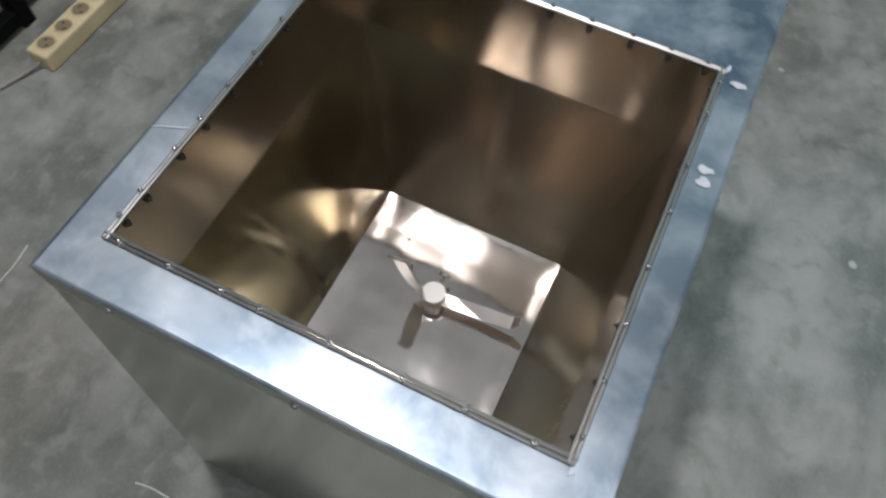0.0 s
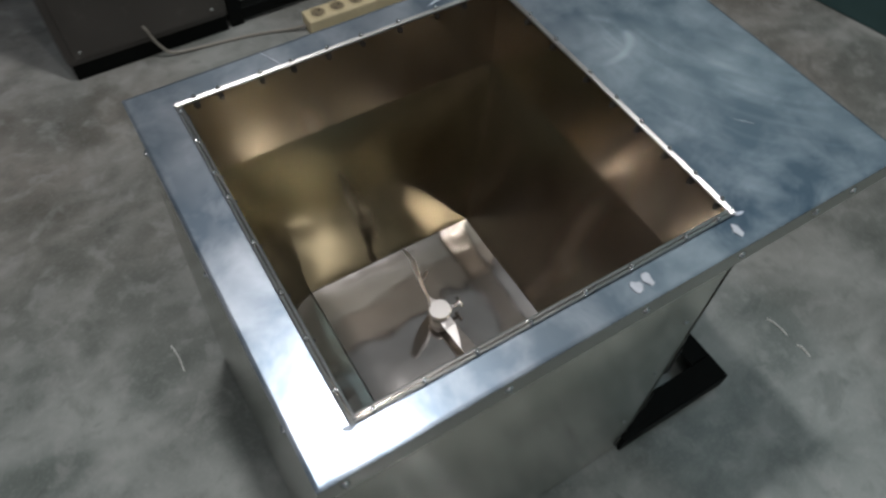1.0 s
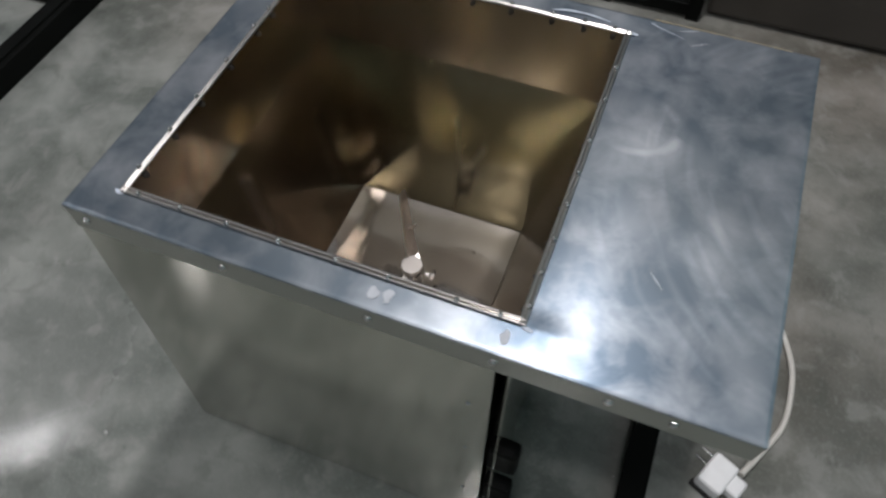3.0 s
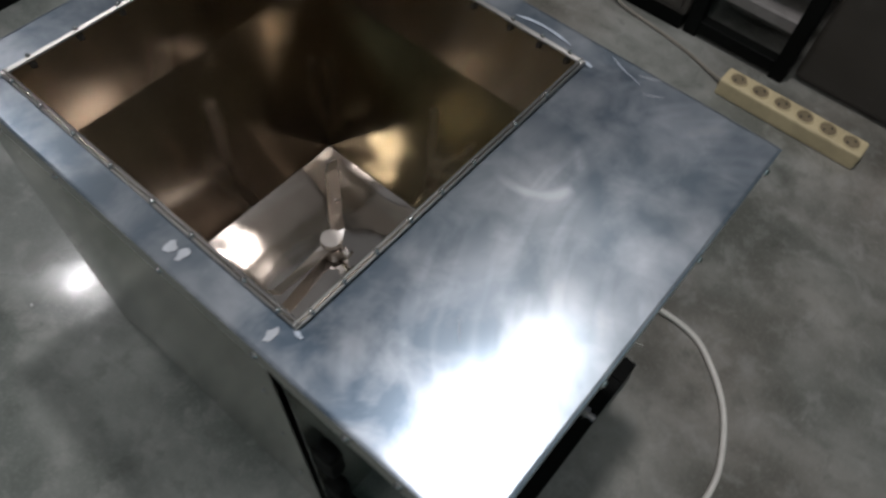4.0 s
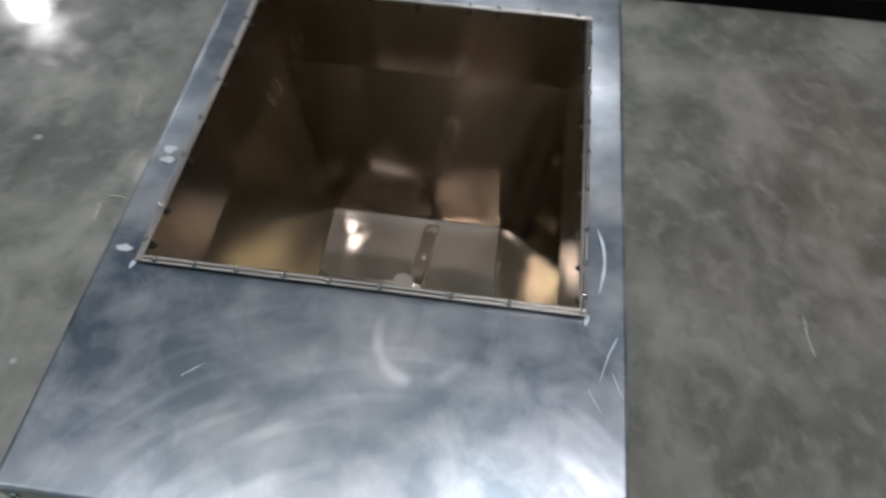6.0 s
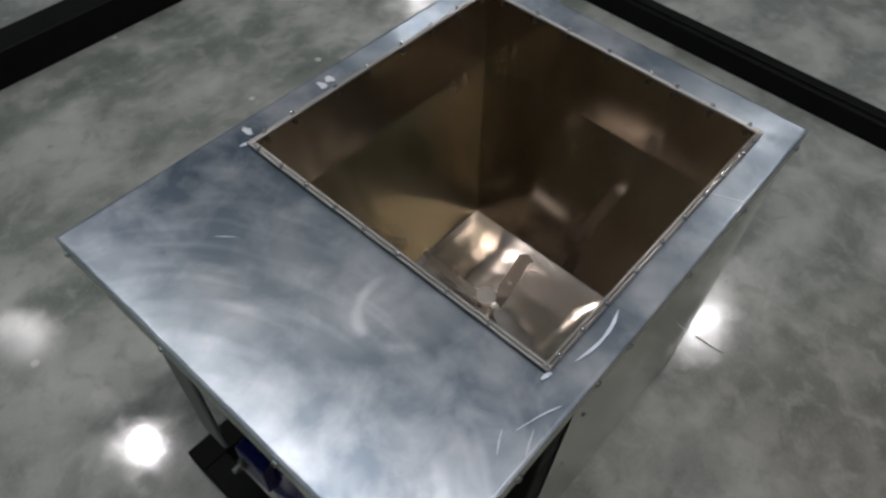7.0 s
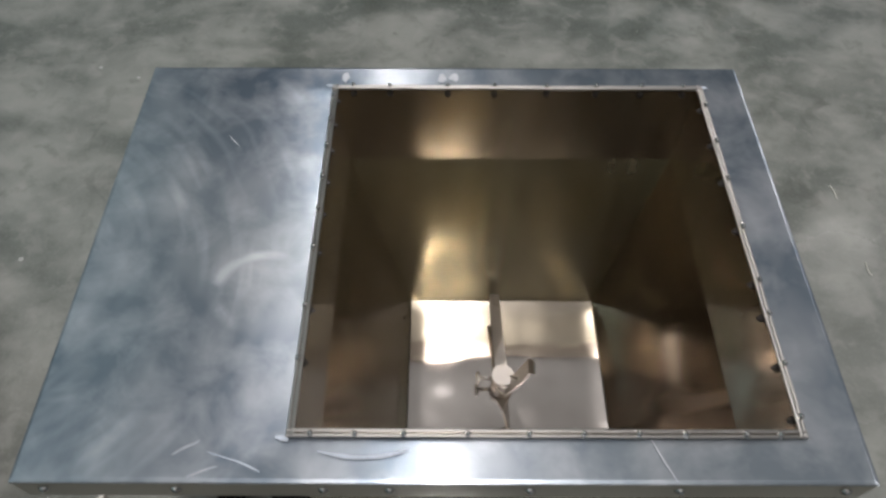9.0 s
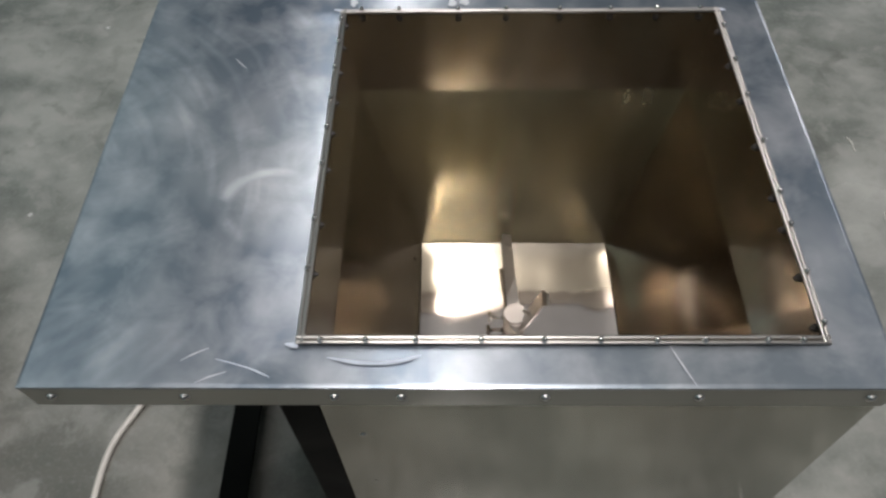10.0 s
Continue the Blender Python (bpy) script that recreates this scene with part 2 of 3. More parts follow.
DARKNUT = paint("darkened_nut", (0.02, 0.018, 0.016), 0.4, 0.4)
FLOOR = concrete()
BLACK = paint("black_frame_paint", (0.004, 0.0045, 0.004), 0.55, 0.07, 0.3, 9.0, (0.03, 0.03, 0.027), 0.10)
BLUE = paint("blue_motor_enamel", (0.006, 0.009, 0.090), 0.30, 0.35, 0.25, 12.0, (0.12, 0.12, 0.16), 0.04)
GREYBOX = paint("grey_cabinet_paint", (0.052, 0.046, 0.039), 0.55, 0.4, 0.2, 4.0, (0.2, 0.19, 0.17), 0.12)
GREYBAR = paint("grey_bar_paint", (0.20, 0.19, 0.18), 0.6, 0.4, 0.2, 8.0)
MAROON = paint("maroon_paint", (0.10, 0.014, 0.016), 0.5, 0.4, 0.3, 8.0)
BROWNWOOD = paint("brown_timber", (0.16, 0.11, 0.075), 0.65, 0.3, 0.3, 10.0)
TEAL = paint("teal_wall_paint", (0.028, 0.060, 0.058), 0.5, 0.4, 0.2, 2.0, (0.08, 0.11, 0.11), 0.15)
# added for an out-of-view east wall that brightens the shelf's reflection
EAST_REFLECTOR = paint("pale_teal_reflector_paint", (0.34, 0.46, 0.48), 0.8, 0.3, 0.12, 1.5, (0.25, 0.3, 0.3), 0.2)
WALL = paint("grey_wall_paint", (0.30, 0.35, 0.40), 0.8, 0.3, 0.12, 1.5, (0.2, 0.2, 0.2), 0.2)
CEIL = paint("pale_roof_sheet", (0.245, 0.244, 0.238), 0.7, 0.3, 0.1, 1.5, (0.3, 0.33, 0.36), 0.2)
IVORY = paint("ivory_plastic", (0.55, 0.46, 0.28), 0.45, 0.5, 0.1, 20.0, (0.25, 0.2, 0.12), 0.25)
IVORYDARK = paint("socket_well", (0.20, 0.16, 0.10), 0.6, 0.3, 0.15, 20.0)
WHITEPVC = paint("white_cable_pvc", (0.62, 0.60, 0.55), 0.45, 0.5, 0.08, 30.0, (0.3, 0.28, 0.25), 0.2)
GREYPVC = paint("grey_cable_pvc", (0.22, 0.20, 0.165), 0.5, 0.5, 0.1, 30.0)
PLUGWHITE = paint("white_plug_plastic", (0.80, 0.80, 0.80), 0.4, 0.5, 0.04, 30.0)
BLACKRUBBER = paint("black_rubber", (0.012, 0.012, 0.012), 0.6, 0.3)
BAGWHITE = paint("off_white_cloth", (0.42, 0.42, 0.38), 0.8, 0.2, 0.2, 14.0)
RESIDUE = paint("chalky_polish_residue", (0.42, 0.44, 0.47), 0.75, 0.3, 0.1, 60.0)
RESIDUE_THIN = paint("thin_polish_film", (0.44, 0.49, 0.56), 0.6, 0.4, 0.15, 60.0)
STAIN = paint("dried_stain", (0.035, 0.028, 0.02), 0.6, 0.3, 0.2, 80.0)
PALE_LINE = paint("pale_scrap", (0.60, 0.60, 0.55), 0.6, 0.3, 0.1, 40.0)
TWIG = paint("dark_scrap", (0.06, 0.045, 0.035), 0.7, 0.3, 0.2, 40.0)
GLOW = glow("lamp_diffuser", 8.0)
HOUSING = paint("white_lamp_housing", (0.7, 0.7, 0.7), 0.5, 0.4, 0.05, 10.0)


# ---------------------------------------------------------------- building helpers
def mesh_of(name, bm, mat, smooth=False):
    me = bpy.data.meshes.new(name)
    bmesh.ops.recalc_face_normals(bm, faces=bm.faces[:])
    if smooth:
        for e in bm.edges:
            if len(e.link_faces) == 2 and e.calc_face_angle() > 0.7:
                e.smooth = False
    bm.to_mesh(me)
    bm.free()
    me.materials.append(mat)
    if smooth:
        for p in me.polygons:
            p.use_smooth = True
    return me


def thing(name, bm, mat, label, category, group="", kind="", smooth=False):
    ob = new(name, mesh_of(name, bm, mat, smooth))
    return tagged(ob, label, category, group, kind)


def base(name, x, y, z, label, category, group=""):
    """An empty at the foot of a thing made of parts."""
    ob = new(name)
    ob.empty_display_size = 0.05
    ob.matrix_world = pose(x, y, z)
    return tagged(ob, label, category, group)


def under(ob, parent):
    """Hang ob under parent while its mesh keeps world coordinates."""
    top = parent
    while top.parent:
        top = top.parent
    ob.parent = parent
    if parent is top:
        ob.matrix_parent_inverse = top.matrix_basis.inverted()
    return ob


def part(name, bm, mat, parent, label="", smooth=False):
    ob = under(new(name, mesh_of(name, bm, mat, smooth)), parent)
    return tagged(ob, label) if label else ob


def box(bm, x0, x1, y0, y1, z0, z1, bevel=0.0, seg=1, turn=None):
    r = bmesh.ops.create_cube(bm, size=1.0)
    vs = r["verts"]
    m = Matrix.Translation(((x0 + x1) / 2, (y0 + y1) / 2, (z0 + z1) / 2)) @ Matrix.Diagonal((x1 - x0, y1 - y0, z1 - z0, 1))
    if turn is not None:
        m = turn @ m
    bmesh.ops.transform(bm, matrix=m, verts=vs)
    if bevel:
        es = {e for v in vs for e in v.link_edges}
        bmesh.ops.bevel(bm, geom=list(es), offset=bevel, segments=seg, affect="EDGES", profile=0.6)
    return bm


def cyl(bm, p, q, r0, r1=None, seg=16, caps=True):
    """A round bar from p to q."""
    p, q = Vector(p), Vector(q)
    d = q - p
    m = Matrix.Translation((p + q) / 2) @ d.to_track_quat("Z", "Y").to_matrix().to_4x4()
    bmesh.ops.create_cone(bm, cap_ends=caps, segments=seg, radius1=r0, radius2=r0 if r1 is None else r1, depth=d.length, matrix=m)
    return bm


def strip(bm, points, width, thick, across):
    """A flat bar bent along points; across is its width direction at each point."""
    rings = []
    n = len(points)
    for i, p in enumerate(points):
        p = Vector(p)
        a = Vector(across[i]).normalized()
        t = (Vector(points[min(i + 1, n - 1)]) - Vector(points[max(i - 1, 0)])).normalized()
        u = t.cross(a).normalized()
        w = width[i] / 2
        rings.append([bm.verts.new(p + a * sx * w + u * sy * thick / 2) for sx, sy in ((-1, -1), (1, -1), (1, 1), (-1, 1))])
    for a, b in zip(rings, rings[1:]):
        for k in range(4):
            bm.faces.new((a[k], a[(k + 1) % 4], b[(k + 1) % 4], b[k]))
    bm.faces.new(rings[0])
    bm.faces.new(rings[-1])
    return bm


def smooth_path(points, steps=8):
    """Catmull-Rom through points."""
    ps = [Vector(p) for p in points]
    ps = [ps[0] * 2 - ps[1]] + ps + [ps[-1] * 2 - ps[-2]]
    out = []
    for i in range(1, len(ps) - 2):
        for s in range(steps):
            t = s / steps
            a, b, c, d = ps[i - 1:i + 3]
            out.append(0.5 * ((2 * b) + (c - a) * t + (2 * a - 5 * b + 4 * c - d) * t * t + (3 * b - a - 3 * c + d) * t ** 3))
    out.append(ps[-2])
    return out


def tube(bm, points, r, seg=10):
    rings = []
    side = Vector((0, 0, 1))
    for i, p in enumerate(points):
        t = (points[min(i + 1, len(points) - 1)] - points[max(i - 1, 0)]).normalized()
        a = t.cross(side)
        a = a.normalized() if a.length > 1e-4 else Vector((1, 0, 0))
        b = a.cross(t).normalized()
        rings.append([bm.verts.new(p + (a * math.cos(k * math.tau / seg) + b * math.sin(k * math.tau / seg)) * r) for k in range(seg)])
    for ra, rb in zip(rings, rings[1:]):
        for k in range(seg):
            bm.faces.new((ra[k], ra[(k + 1) % seg], rb[(k + 1) % seg], rb[k]))
    bm.faces.new(rings[0])
    bm.faces.new(rings[-1])
    return bm


def quad_sheet(bm, corners, thick, nu=1, nv=1, bulge=0.0):
    """A sheet spanned by four corners, thickened on its far side, bulged a little."""
    a, b, c, d = [Vector(p) for p in corners]
    n = (b - a).cross(d - a).normalized()
    grid = {}
    for s in (0, 1):
        for i in range(nu + 1):
            for j in range(nv + 1):
                u, v = i / nu, j / nv
                p = (a * (1 - u) + b * u) * (1 - v) + (d * (1 - u) + c * u) * v
                p = p + n * (bulge * 16 * u * (1 - u) * v * (1 - v)) - n * thick * s
                grid[s, i, j] = bm.verts.new(p)
    for i in range(nu):
        for j in range(nv):
            bm.faces.new((grid[0, i, j], grid[0, i + 1, j], grid[0, i + 1, j + 1], grid[0, i, j + 1]))
            bm.faces.new((grid[1, i, j], grid[1, i, j + 1], grid[1, i + 1, j + 1], grid[1, i + 1, j]))
    for i in range(nu):
        bm.faces.new((grid[0, i, 0], grid[1, i, 0], grid[1, i + 1, 0], grid[0, i + 1, 0]))
        bm.faces.new((grid[0, i, nv], grid[0, i + 1, nv], grid[1, i + 1, nv], grid[1, i, nv]))
    for j in range(nv):
        bm.faces.new((grid[0, 0, j], grid[0, 0, j + 1], grid[1, 0, j + 1], grid[1, 0, j]))
        bm.faces.new((grid[0, nu, j], grid[1, nu, j], grid[1, nu, j + 1], grid[0, nu, j + 1]))
    return bm


def fresh():
    return bmesh.new()


# ---------------------------------------------------------------- the room
# unseen room shell; its walls and roof reflect light onto the steel
X0, X1, Y0, Y1, TOP = -7.0, 2.6, -7.0, 7.0, 4.8
thing("floor", box(fresh(), X0, X1, Y0, Y1, -0.12, 0.0), FLOOR, "worn sealed grey-green concrete floor with stains and flecks", "floor", kind="structure")
thing("ceiling", box(fresh(), X0, X1, Y0, Y1, TOP, TOP + 0.1), CEIL, "unseen neutral grey workshop ceiling that bounces lamp light down", "ceiling", kind="structure")
for nm, b in (("wall_west", (X0 - 0.15, X0, Y0, Y1)), ("wall_east", (X1, X1 + 0.15, Y0, Y1)),
              ("wall_south", (X0 - 0.15, X1 + 0.15, Y0 - 0.15, Y0)), ("wall_north", (X0 - 0.15, X1 + 0.15, Y1, Y1 + 0.15))):
    thing(nm, box(fresh(), *b, 0.0, TOP), EAST_REFLECTOR if nm == "wall_east" else WALL,
          "unseen pale teal wall added as a reflector for the shelf" if nm == "wall_east" else "unseen plain grey workshop wall", "wall", kind="structure")


def pendant_lamp(x, y, watts):
    """A bare globe lamp hung from the roof on a cord."""
    root = base("pendant_lamp", x, y, TOP, "round white globe lamp hung on a cord, switched on", "lamp", "pendant lamps")
    rose = fresh()
    cyl(rose, (x, y, TOP - 0.03), (x, y, TOP), 0.03, 0.05, 24)
    part("ceiling_rose", rose, HOUSING, root, "white ceiling rose")
    part("cord", cyl(fresh(), (x, y, LAMP_Z + 0.16), (x, y, TOP - 0.028), 0.003, 0.003, 8), BLACKRUBBER, root, "black hanging cord")
    hb = fresh()
    cyl(hb, (x, y, LAMP_Z + 0.095), (x, y, LAMP_Z + 0.165), 0.024, 0.016, 24)
    part("lamp_holder", hb, HOUSING, root, "white plastic lamp holder")
    gb = fresh()
    cyl(gb, (x, y, LAMP_Z + 0.02), (x, y, LAMP_Z + 0.096), 0.008, 0.014, 16)
    bmesh.ops.create_uvsphere(gb, u_segments=20, v_segments=12, radius=0.022, matrix=Matrix.Translation((x, y, LAMP_Z)))
    part("bulb", gb, GLOW, root, "glowing opal bulb", smooth=True)
    data = bpy.data.lights.new("lamp_light", "POINT")
    data.shadow_soft_size, data.energy, data.color = 0.085, watts, (0.992, 0.962, 0.985)
    lo = new("lamp_light", data)
    lo.matrix_world = pose(x, y, LAMP_Z)


for (lx, ly), lw in zip(LAMPS, LAMP_WATTS):
    pendant_lamp(lx, ly, lw)

# ---------------------------------------------------------------- the hopper machine
H = 0.645
OX0, OX1, OY0, OY1 = 0.0, 0.449, 0.0, 0.443
PX0, PX1, PY0, PY1 = -0.055, 0.684, -0.041, 0.487
machine = base("hopper_machine", 0.32, 0.22, 0.0, "stainless steel food mixing machine with open square hopper", "machine")


def tabletop():
    """The top sheet round the opening: a fine grid, a little uneven, with a thin edge."""
    bm = fresh()
    xs = sorted(set([PX0 + 0.055 * i / 8 for i in range(8)] + [PX0, PX0 + 0.003, PX1 - 0.003, PX0 + 0.0045, PX1 - 0.0045, OX0, OX1, PX1] + [PX0 + (PX1 - PX0) * i / 44 for i in range(45)]))
    ys = sorted(set([PY0 + 0.041 * i / 7 for i in range(7)] + [OY1 + 0.044 * i / 7 for i in range(7)] + [PY0, PY0 + 0.003, PY1 - 0.003, PY0 + 0.0045, PY1 - 0.0045, OY0, OY1, PY1] + [PY0 + (PY1 - PY0) * i / 32 for i in range(33)]))
    vs = {}

    def lift(x, y):
        e = min(x - PX0, PX1 - x, y - PY0, PY1 - y)
        s = min(1.0, max(0.0, (x - OX1) / 0.12)) if x > OX1 else 0.0
        # the rims dip towards the opening
        dip = 0.0010 + (0.0020 * min(1.0, max(0.0, x) / 0.04) if y > OY0 else 0.0)
        fall = dip * max(0.0, 1 - max(-x / 0.055, -y / 0.041, (y - OY1) / 0.044, (x - OX1) / 0.06, 0.0))
        return -fall - 0.0012 * max(0.0, 1 - e / 0.0029) + 0.0012 * s * noise.noise(Vector((x * 7, y * 7, 3)))

    def v(i, j):
        if (i, j) not in vs:
            vs[i, j] = bm.verts.new((xs[i], ys[j], H + lift(xs[i], ys[j])))
        return vs[i, j]

    for i in range(len(xs) - 1):
        for j in range(len(ys) - 1):
            cx, cy = (xs[i] + xs[i + 1]) / 2, (ys[j] + ys[j + 1]) / 2
            if OX0 < cx < OX1 and OY0 < cy < OY1:
                continue
            bm.faces.new((v(i, j), v(i + 1, j), v(i + 1, j + 1), v(i, j + 1)))
    r = bmesh.ops.extrude_face_region(bm, geom=bm.faces[:])
    down = [g for g in r["geom"] if isinstance(g, bmesh.types.BMVert)]
    bmesh.ops.translate(bm, verts=down, vec=(0, 0, -0.0025))
    return bm


part("tabletop", tabletop(), TABLE, machine, "cloudy bluish steel top sheet with wipe marks", smooth=True)

# folded skirt below the edge of the top
SK0, SK1 = 0.605, 0.6405
for corners in (((PX0 + 0.001, PY0, SK1), (PX1 - 0.001, PY0, SK1), (PX1 - 0.001, PY0 + 0.001, SK0), (PX0 + 0.001, PY0 + 0.001, SK0)),
                ((PX1 - 0.001, PY1, SK1), (PX0 + 0.001, PY1, SK1), (PX0 + 0.001, PY1 - 0.001, SK0), (PX1 - 0.001, PY1 - 0.001, SK0)),
                ((PX1, PY0 + 0.001, SK1), (PX1, PY1 - 0.001, SK1), (PX1 - 0.001, PY1 - 0.001, SK0), (PX1 - 0.001, PY0 + 0.001, SK0)),
                ((PX0, PY1 - 0.001, SK1), (PX0, PY0 + 0.001, SK1), (PX0 + 0.001, PY0 + 0.001, SK0), (PX0 + 0.001, PY1 - 0.001, SK0))):
    a, b, c, d = corners
    part("skirt", quad_sheet(fresh(), (d, c, b, a), 0.0015, 24, 2, 0.0008), SKIRT, machine, "folded steel skirt", smooth=True)

# body panels down to the floor
BX0, BX1, BY0, BY1 = -0.052, 0.437, -0.037, 0.482
BXB = -0.088
BXI = 0.4525
ST = 0.6415
for nm, (a, b, c, d), bul in (
        ("body_panel", ((BXB, BY0, 0.004), (BX1, BY0, 0.004), (BX1, BY0, ST), (BX0, BY0, ST)), 0.012),
        ("body_panel", ((BX1, BY1, 0.004), (BXB, BY1, 0.004), (BX0, BY1, ST), (BX1, BY1, ST)), 0.012),
        ("body_panel", ((BXB, BY1, 0.004), (BXB, BY0, 0.004), (BX0, BY0, ST), (BX0, BY1, ST)), 0.003),
        ("body_panel", ((BXI, BY0 + 0.003, 0.004), (BXI, BY1 - 0.003, 0.004), (BXI, BY1 - 0.003, ST - 0.0025), (BXI, BY0 + 0.003, ST - 0.0025)), 0.0)):
    part(nm, quad_sheet(fresh(), (a, b, c, d), 0.0015, 20, 20, bul), BODY, machine, smooth=True)

# hopper: upright collar, four sloped sides, flat floor
RX0, RX1, RY0, RY1, RZ = 0.006, 0.443, 0.009, 0.434, 0.530
QX0, QX1, QY0, QY1, QZ = 0.078, 0.366, 0.078, 0.364, 0.266
ring_t = [(OX0, OY0), (OX1, OY0), (OX1, OY1), (OX0, OY1)]
ring_r = [(RX0, RY0), (RX1, RY0), (RX1, RY1), (RX0, RY1)]
ring_q = [(QX0, QY0), (QX1, QY0), (QX1, QY1), (QX0, QY1)]
for k in range(4):
    n = (k + 1) % 4
    # the west collar panel takes the tint with shade painted in
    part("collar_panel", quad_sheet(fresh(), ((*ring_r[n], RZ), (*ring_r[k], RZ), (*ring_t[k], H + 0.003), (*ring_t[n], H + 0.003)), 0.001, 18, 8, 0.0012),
         COLLAR_SHADED if k == 3 else COLLAR, machine, smooth=True)
    # north and south sides carry lit tints, east and west shaded ones
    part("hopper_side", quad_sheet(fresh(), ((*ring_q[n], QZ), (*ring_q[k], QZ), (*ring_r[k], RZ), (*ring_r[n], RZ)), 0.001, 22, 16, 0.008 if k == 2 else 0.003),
         (CONE_OLIVE_LIT, CONE_BROWN_SHADED, CONE_POLISHED_LIT, CONE_MIRROR_SHADED)[k], machine, "reflecting sloped steel side with light or shade tinted in", smooth=True)


def pan():
    bm = fresh()
    n = 26
    vs = {}
    for i in range(n + 1):
        for j in range(n + 1):
            x, y = QX0 + (QX1 - QX0) * i / n, QY0 + (QY1 - QY0) * j / n
            e = min(x - QX0, QX1 - x, y - QY0, QY1 - y)
            z = QZ + 0.001 + 0.0028 * max(0.0, 1 - e / 0.03) ** 2 + 0.0015 * noise.noise(Vector((x * 9, y * 9, 1)))
            vs[i, j] = bm.verts.new((x, y, z))
    for i in range(n):
        for j in range(n):
            bm.faces.new((vs[i, j], vs[i + 1, j], vs[i + 1, j + 1], vs[i, j + 1]))
    return bm


part("hopper_floor", pan(), PAN, machine, "bright polished square bottom plate", smooth=True)

# round edge trim of the opening, a pair of thin rods on every side
for k in range(4):
    n = (k + 1) % 4
    (ax, ay), (bx, by) = ring_t[k], ring_t[n]
    tb = fresh()
    for off, z in ((-0.0030, H + 0.0018), (0.0012, H + 0.0030)):
        d = Vector((bx - ax, by - ay, 0)).normalized()
        inward = Vector((-d.y, d.x, 0))
        p = Vector((ax, ay, z)) + inward * off - d * 0.004
        q = Vector((bx, by, z)) + inward * off + d * 0.004
        pts = [p.lerp(q, i / 24) + Vector((0, 0, 0.0007 * noise.noise(p.lerp(q, i / 24) * 30))) for i in range(25)]
        tube(tb, pts, 0.0019, 8)
    part("edge_trim", tb, TRIM, machine, "thin bright wire edging", smooth=True)

# bolts of the collar, spaced a little unevenly
rv = fresh()
cyl(rv, (0, 0, -0.002), (0, 0, 0.0015), 0.0032, 0.0028, 8)
bmesh.ops.create_uvsphere(rv, u_segments=8, v_segments=5, radius=0.0026, matrix=Matrix.Translation((0, 0, 0.0015)))
rivet_mesh = mesh_of("rivet", rv, ZINC, True)
nu = fresh()
cyl(nu, (0, 0, 0), (0, 0, 0.0035), 0.0042, 0.0038, 6)
cyl(nu, (0, 0, 0.0035), (0, 0, 0.006), 0.0018, 0.0018, 8)
nut_mesh = mesh_of("nut", nu, DARKNUT)
RIV_Y0 = (0.428, 0.383, 0.311, 0.253, 0.188, 0.127, 0.071, 0.019)
RIV_Y1 = (0.020, 0.050, 0.103, 0.144, 0.192, 0.240, 0.294, 0.350, 0.393, 0.432)
RIV_X1 = (0.372, 0.315, 0.245, 0.194, 0.148, 0.100, 0.057, 0.016)
RIV_X0 = (0.428, 0.376, 0.322, 0.283, 0.215, 0.147, 0.090, 0.030)


def bolt_on(x, y, inward):
    zz = H - 0.006
    q = Vector(inward).to_track_quat("Z", "Y").to_matrix().to_4x4()
    o = new("nut", nut_mesh)
    under(o, machine).matrix_basis = Matrix.Translation((x, y, zz)) @ q
    o = new("rivet", rivet_mesh)
    under(o, machine).matrix_basis = Matrix.Translation((x - inward[0] * 0.002, y - inward[1] * 0.002, H + 0.0045))


for v in RIV_Y0:
    bolt_on(v, OY0, (0, 1, 0))
for v in RIV_Y1:
    bolt_on(v, OY1, (0, -1, 0))
for v in RIV_X1:
    bolt_on(OX1, v, (-1, 0, 0))
for v in RIV_X0:
    bolt_on(OX0, v, (1, 0, 0))

# skirt screws
sc = fresh()
cyl(sc, (0, 0, 0), (0, 0, 0.0018), 0.0052, 0.0046, 12)
cyl(sc, (0, 0, 0.0018), (0, 0, 0.0034), 0.0036, 0.0022, 12)
screw_mesh = mesh_of("screw", sc, ZINC, True)


def screw_on(x, y, z, outward):
    o = new("screw", screw_mesh)
    under(o, machine).matrix_basis = Matrix.Translation((x, y, z)) @ Vector(outward).to_track_quat("Z", "Y").to_matrix().to_4x4()


for v in (0.661, 0.547, 0.419, 0.362, 0.240, 0.110, -0.034):
    screw_on(v, PY1, 0.626, (0, 1, 0))
for v in (-0.03, 0.139, 0.304, 0.435, 0.547, 0.607):
    screw_on(v, PY0, 0.627, (0, -1, 0))
for v in (-0.028, 0.144, 0.316, 0.464):
    screw_on(PX1, v, 0.626, (1, 0, 0))
for v in (0.03, 0.22, 0.41):
    screw_on(PX0, v, 0.626, (-1, 0, 0))
for z in (0.526, 0.380, 0.20):
    screw_on(0.405, BY1, z, (0, 1, 0))
    screw_on(0.412, BY0, z - 0.03, (0, -1, 0))

# the stirring blade: hub, wing screw, one steep arm and one low arm
HX, HY = 0.228, 0.222
hub = fresh()
cyl(hub, (HX, HY, QZ + 0.001), (HX, HY, QZ + 0.016), 0.016, 0.015, 20)
cyl(hub, (HX, HY, QZ + 0.016), (HX, HY, QZ + 0.026), 0.011, 0.011, 6)
cyl(hub, (HX, HY, QZ + 0.026), (HX, HY, QZ + 0.034), 0.0175, 0.0165, 24)
part("blade_hub", hub, BLADE, machine, "steel hub with round cap")
ws = fresh()
cyl(ws, (HX + 0.010, HY, QZ + 0.020), (HX + 0.036, HY - 0.001, QZ + 0.022), 0.0028, 0.0028, 8)
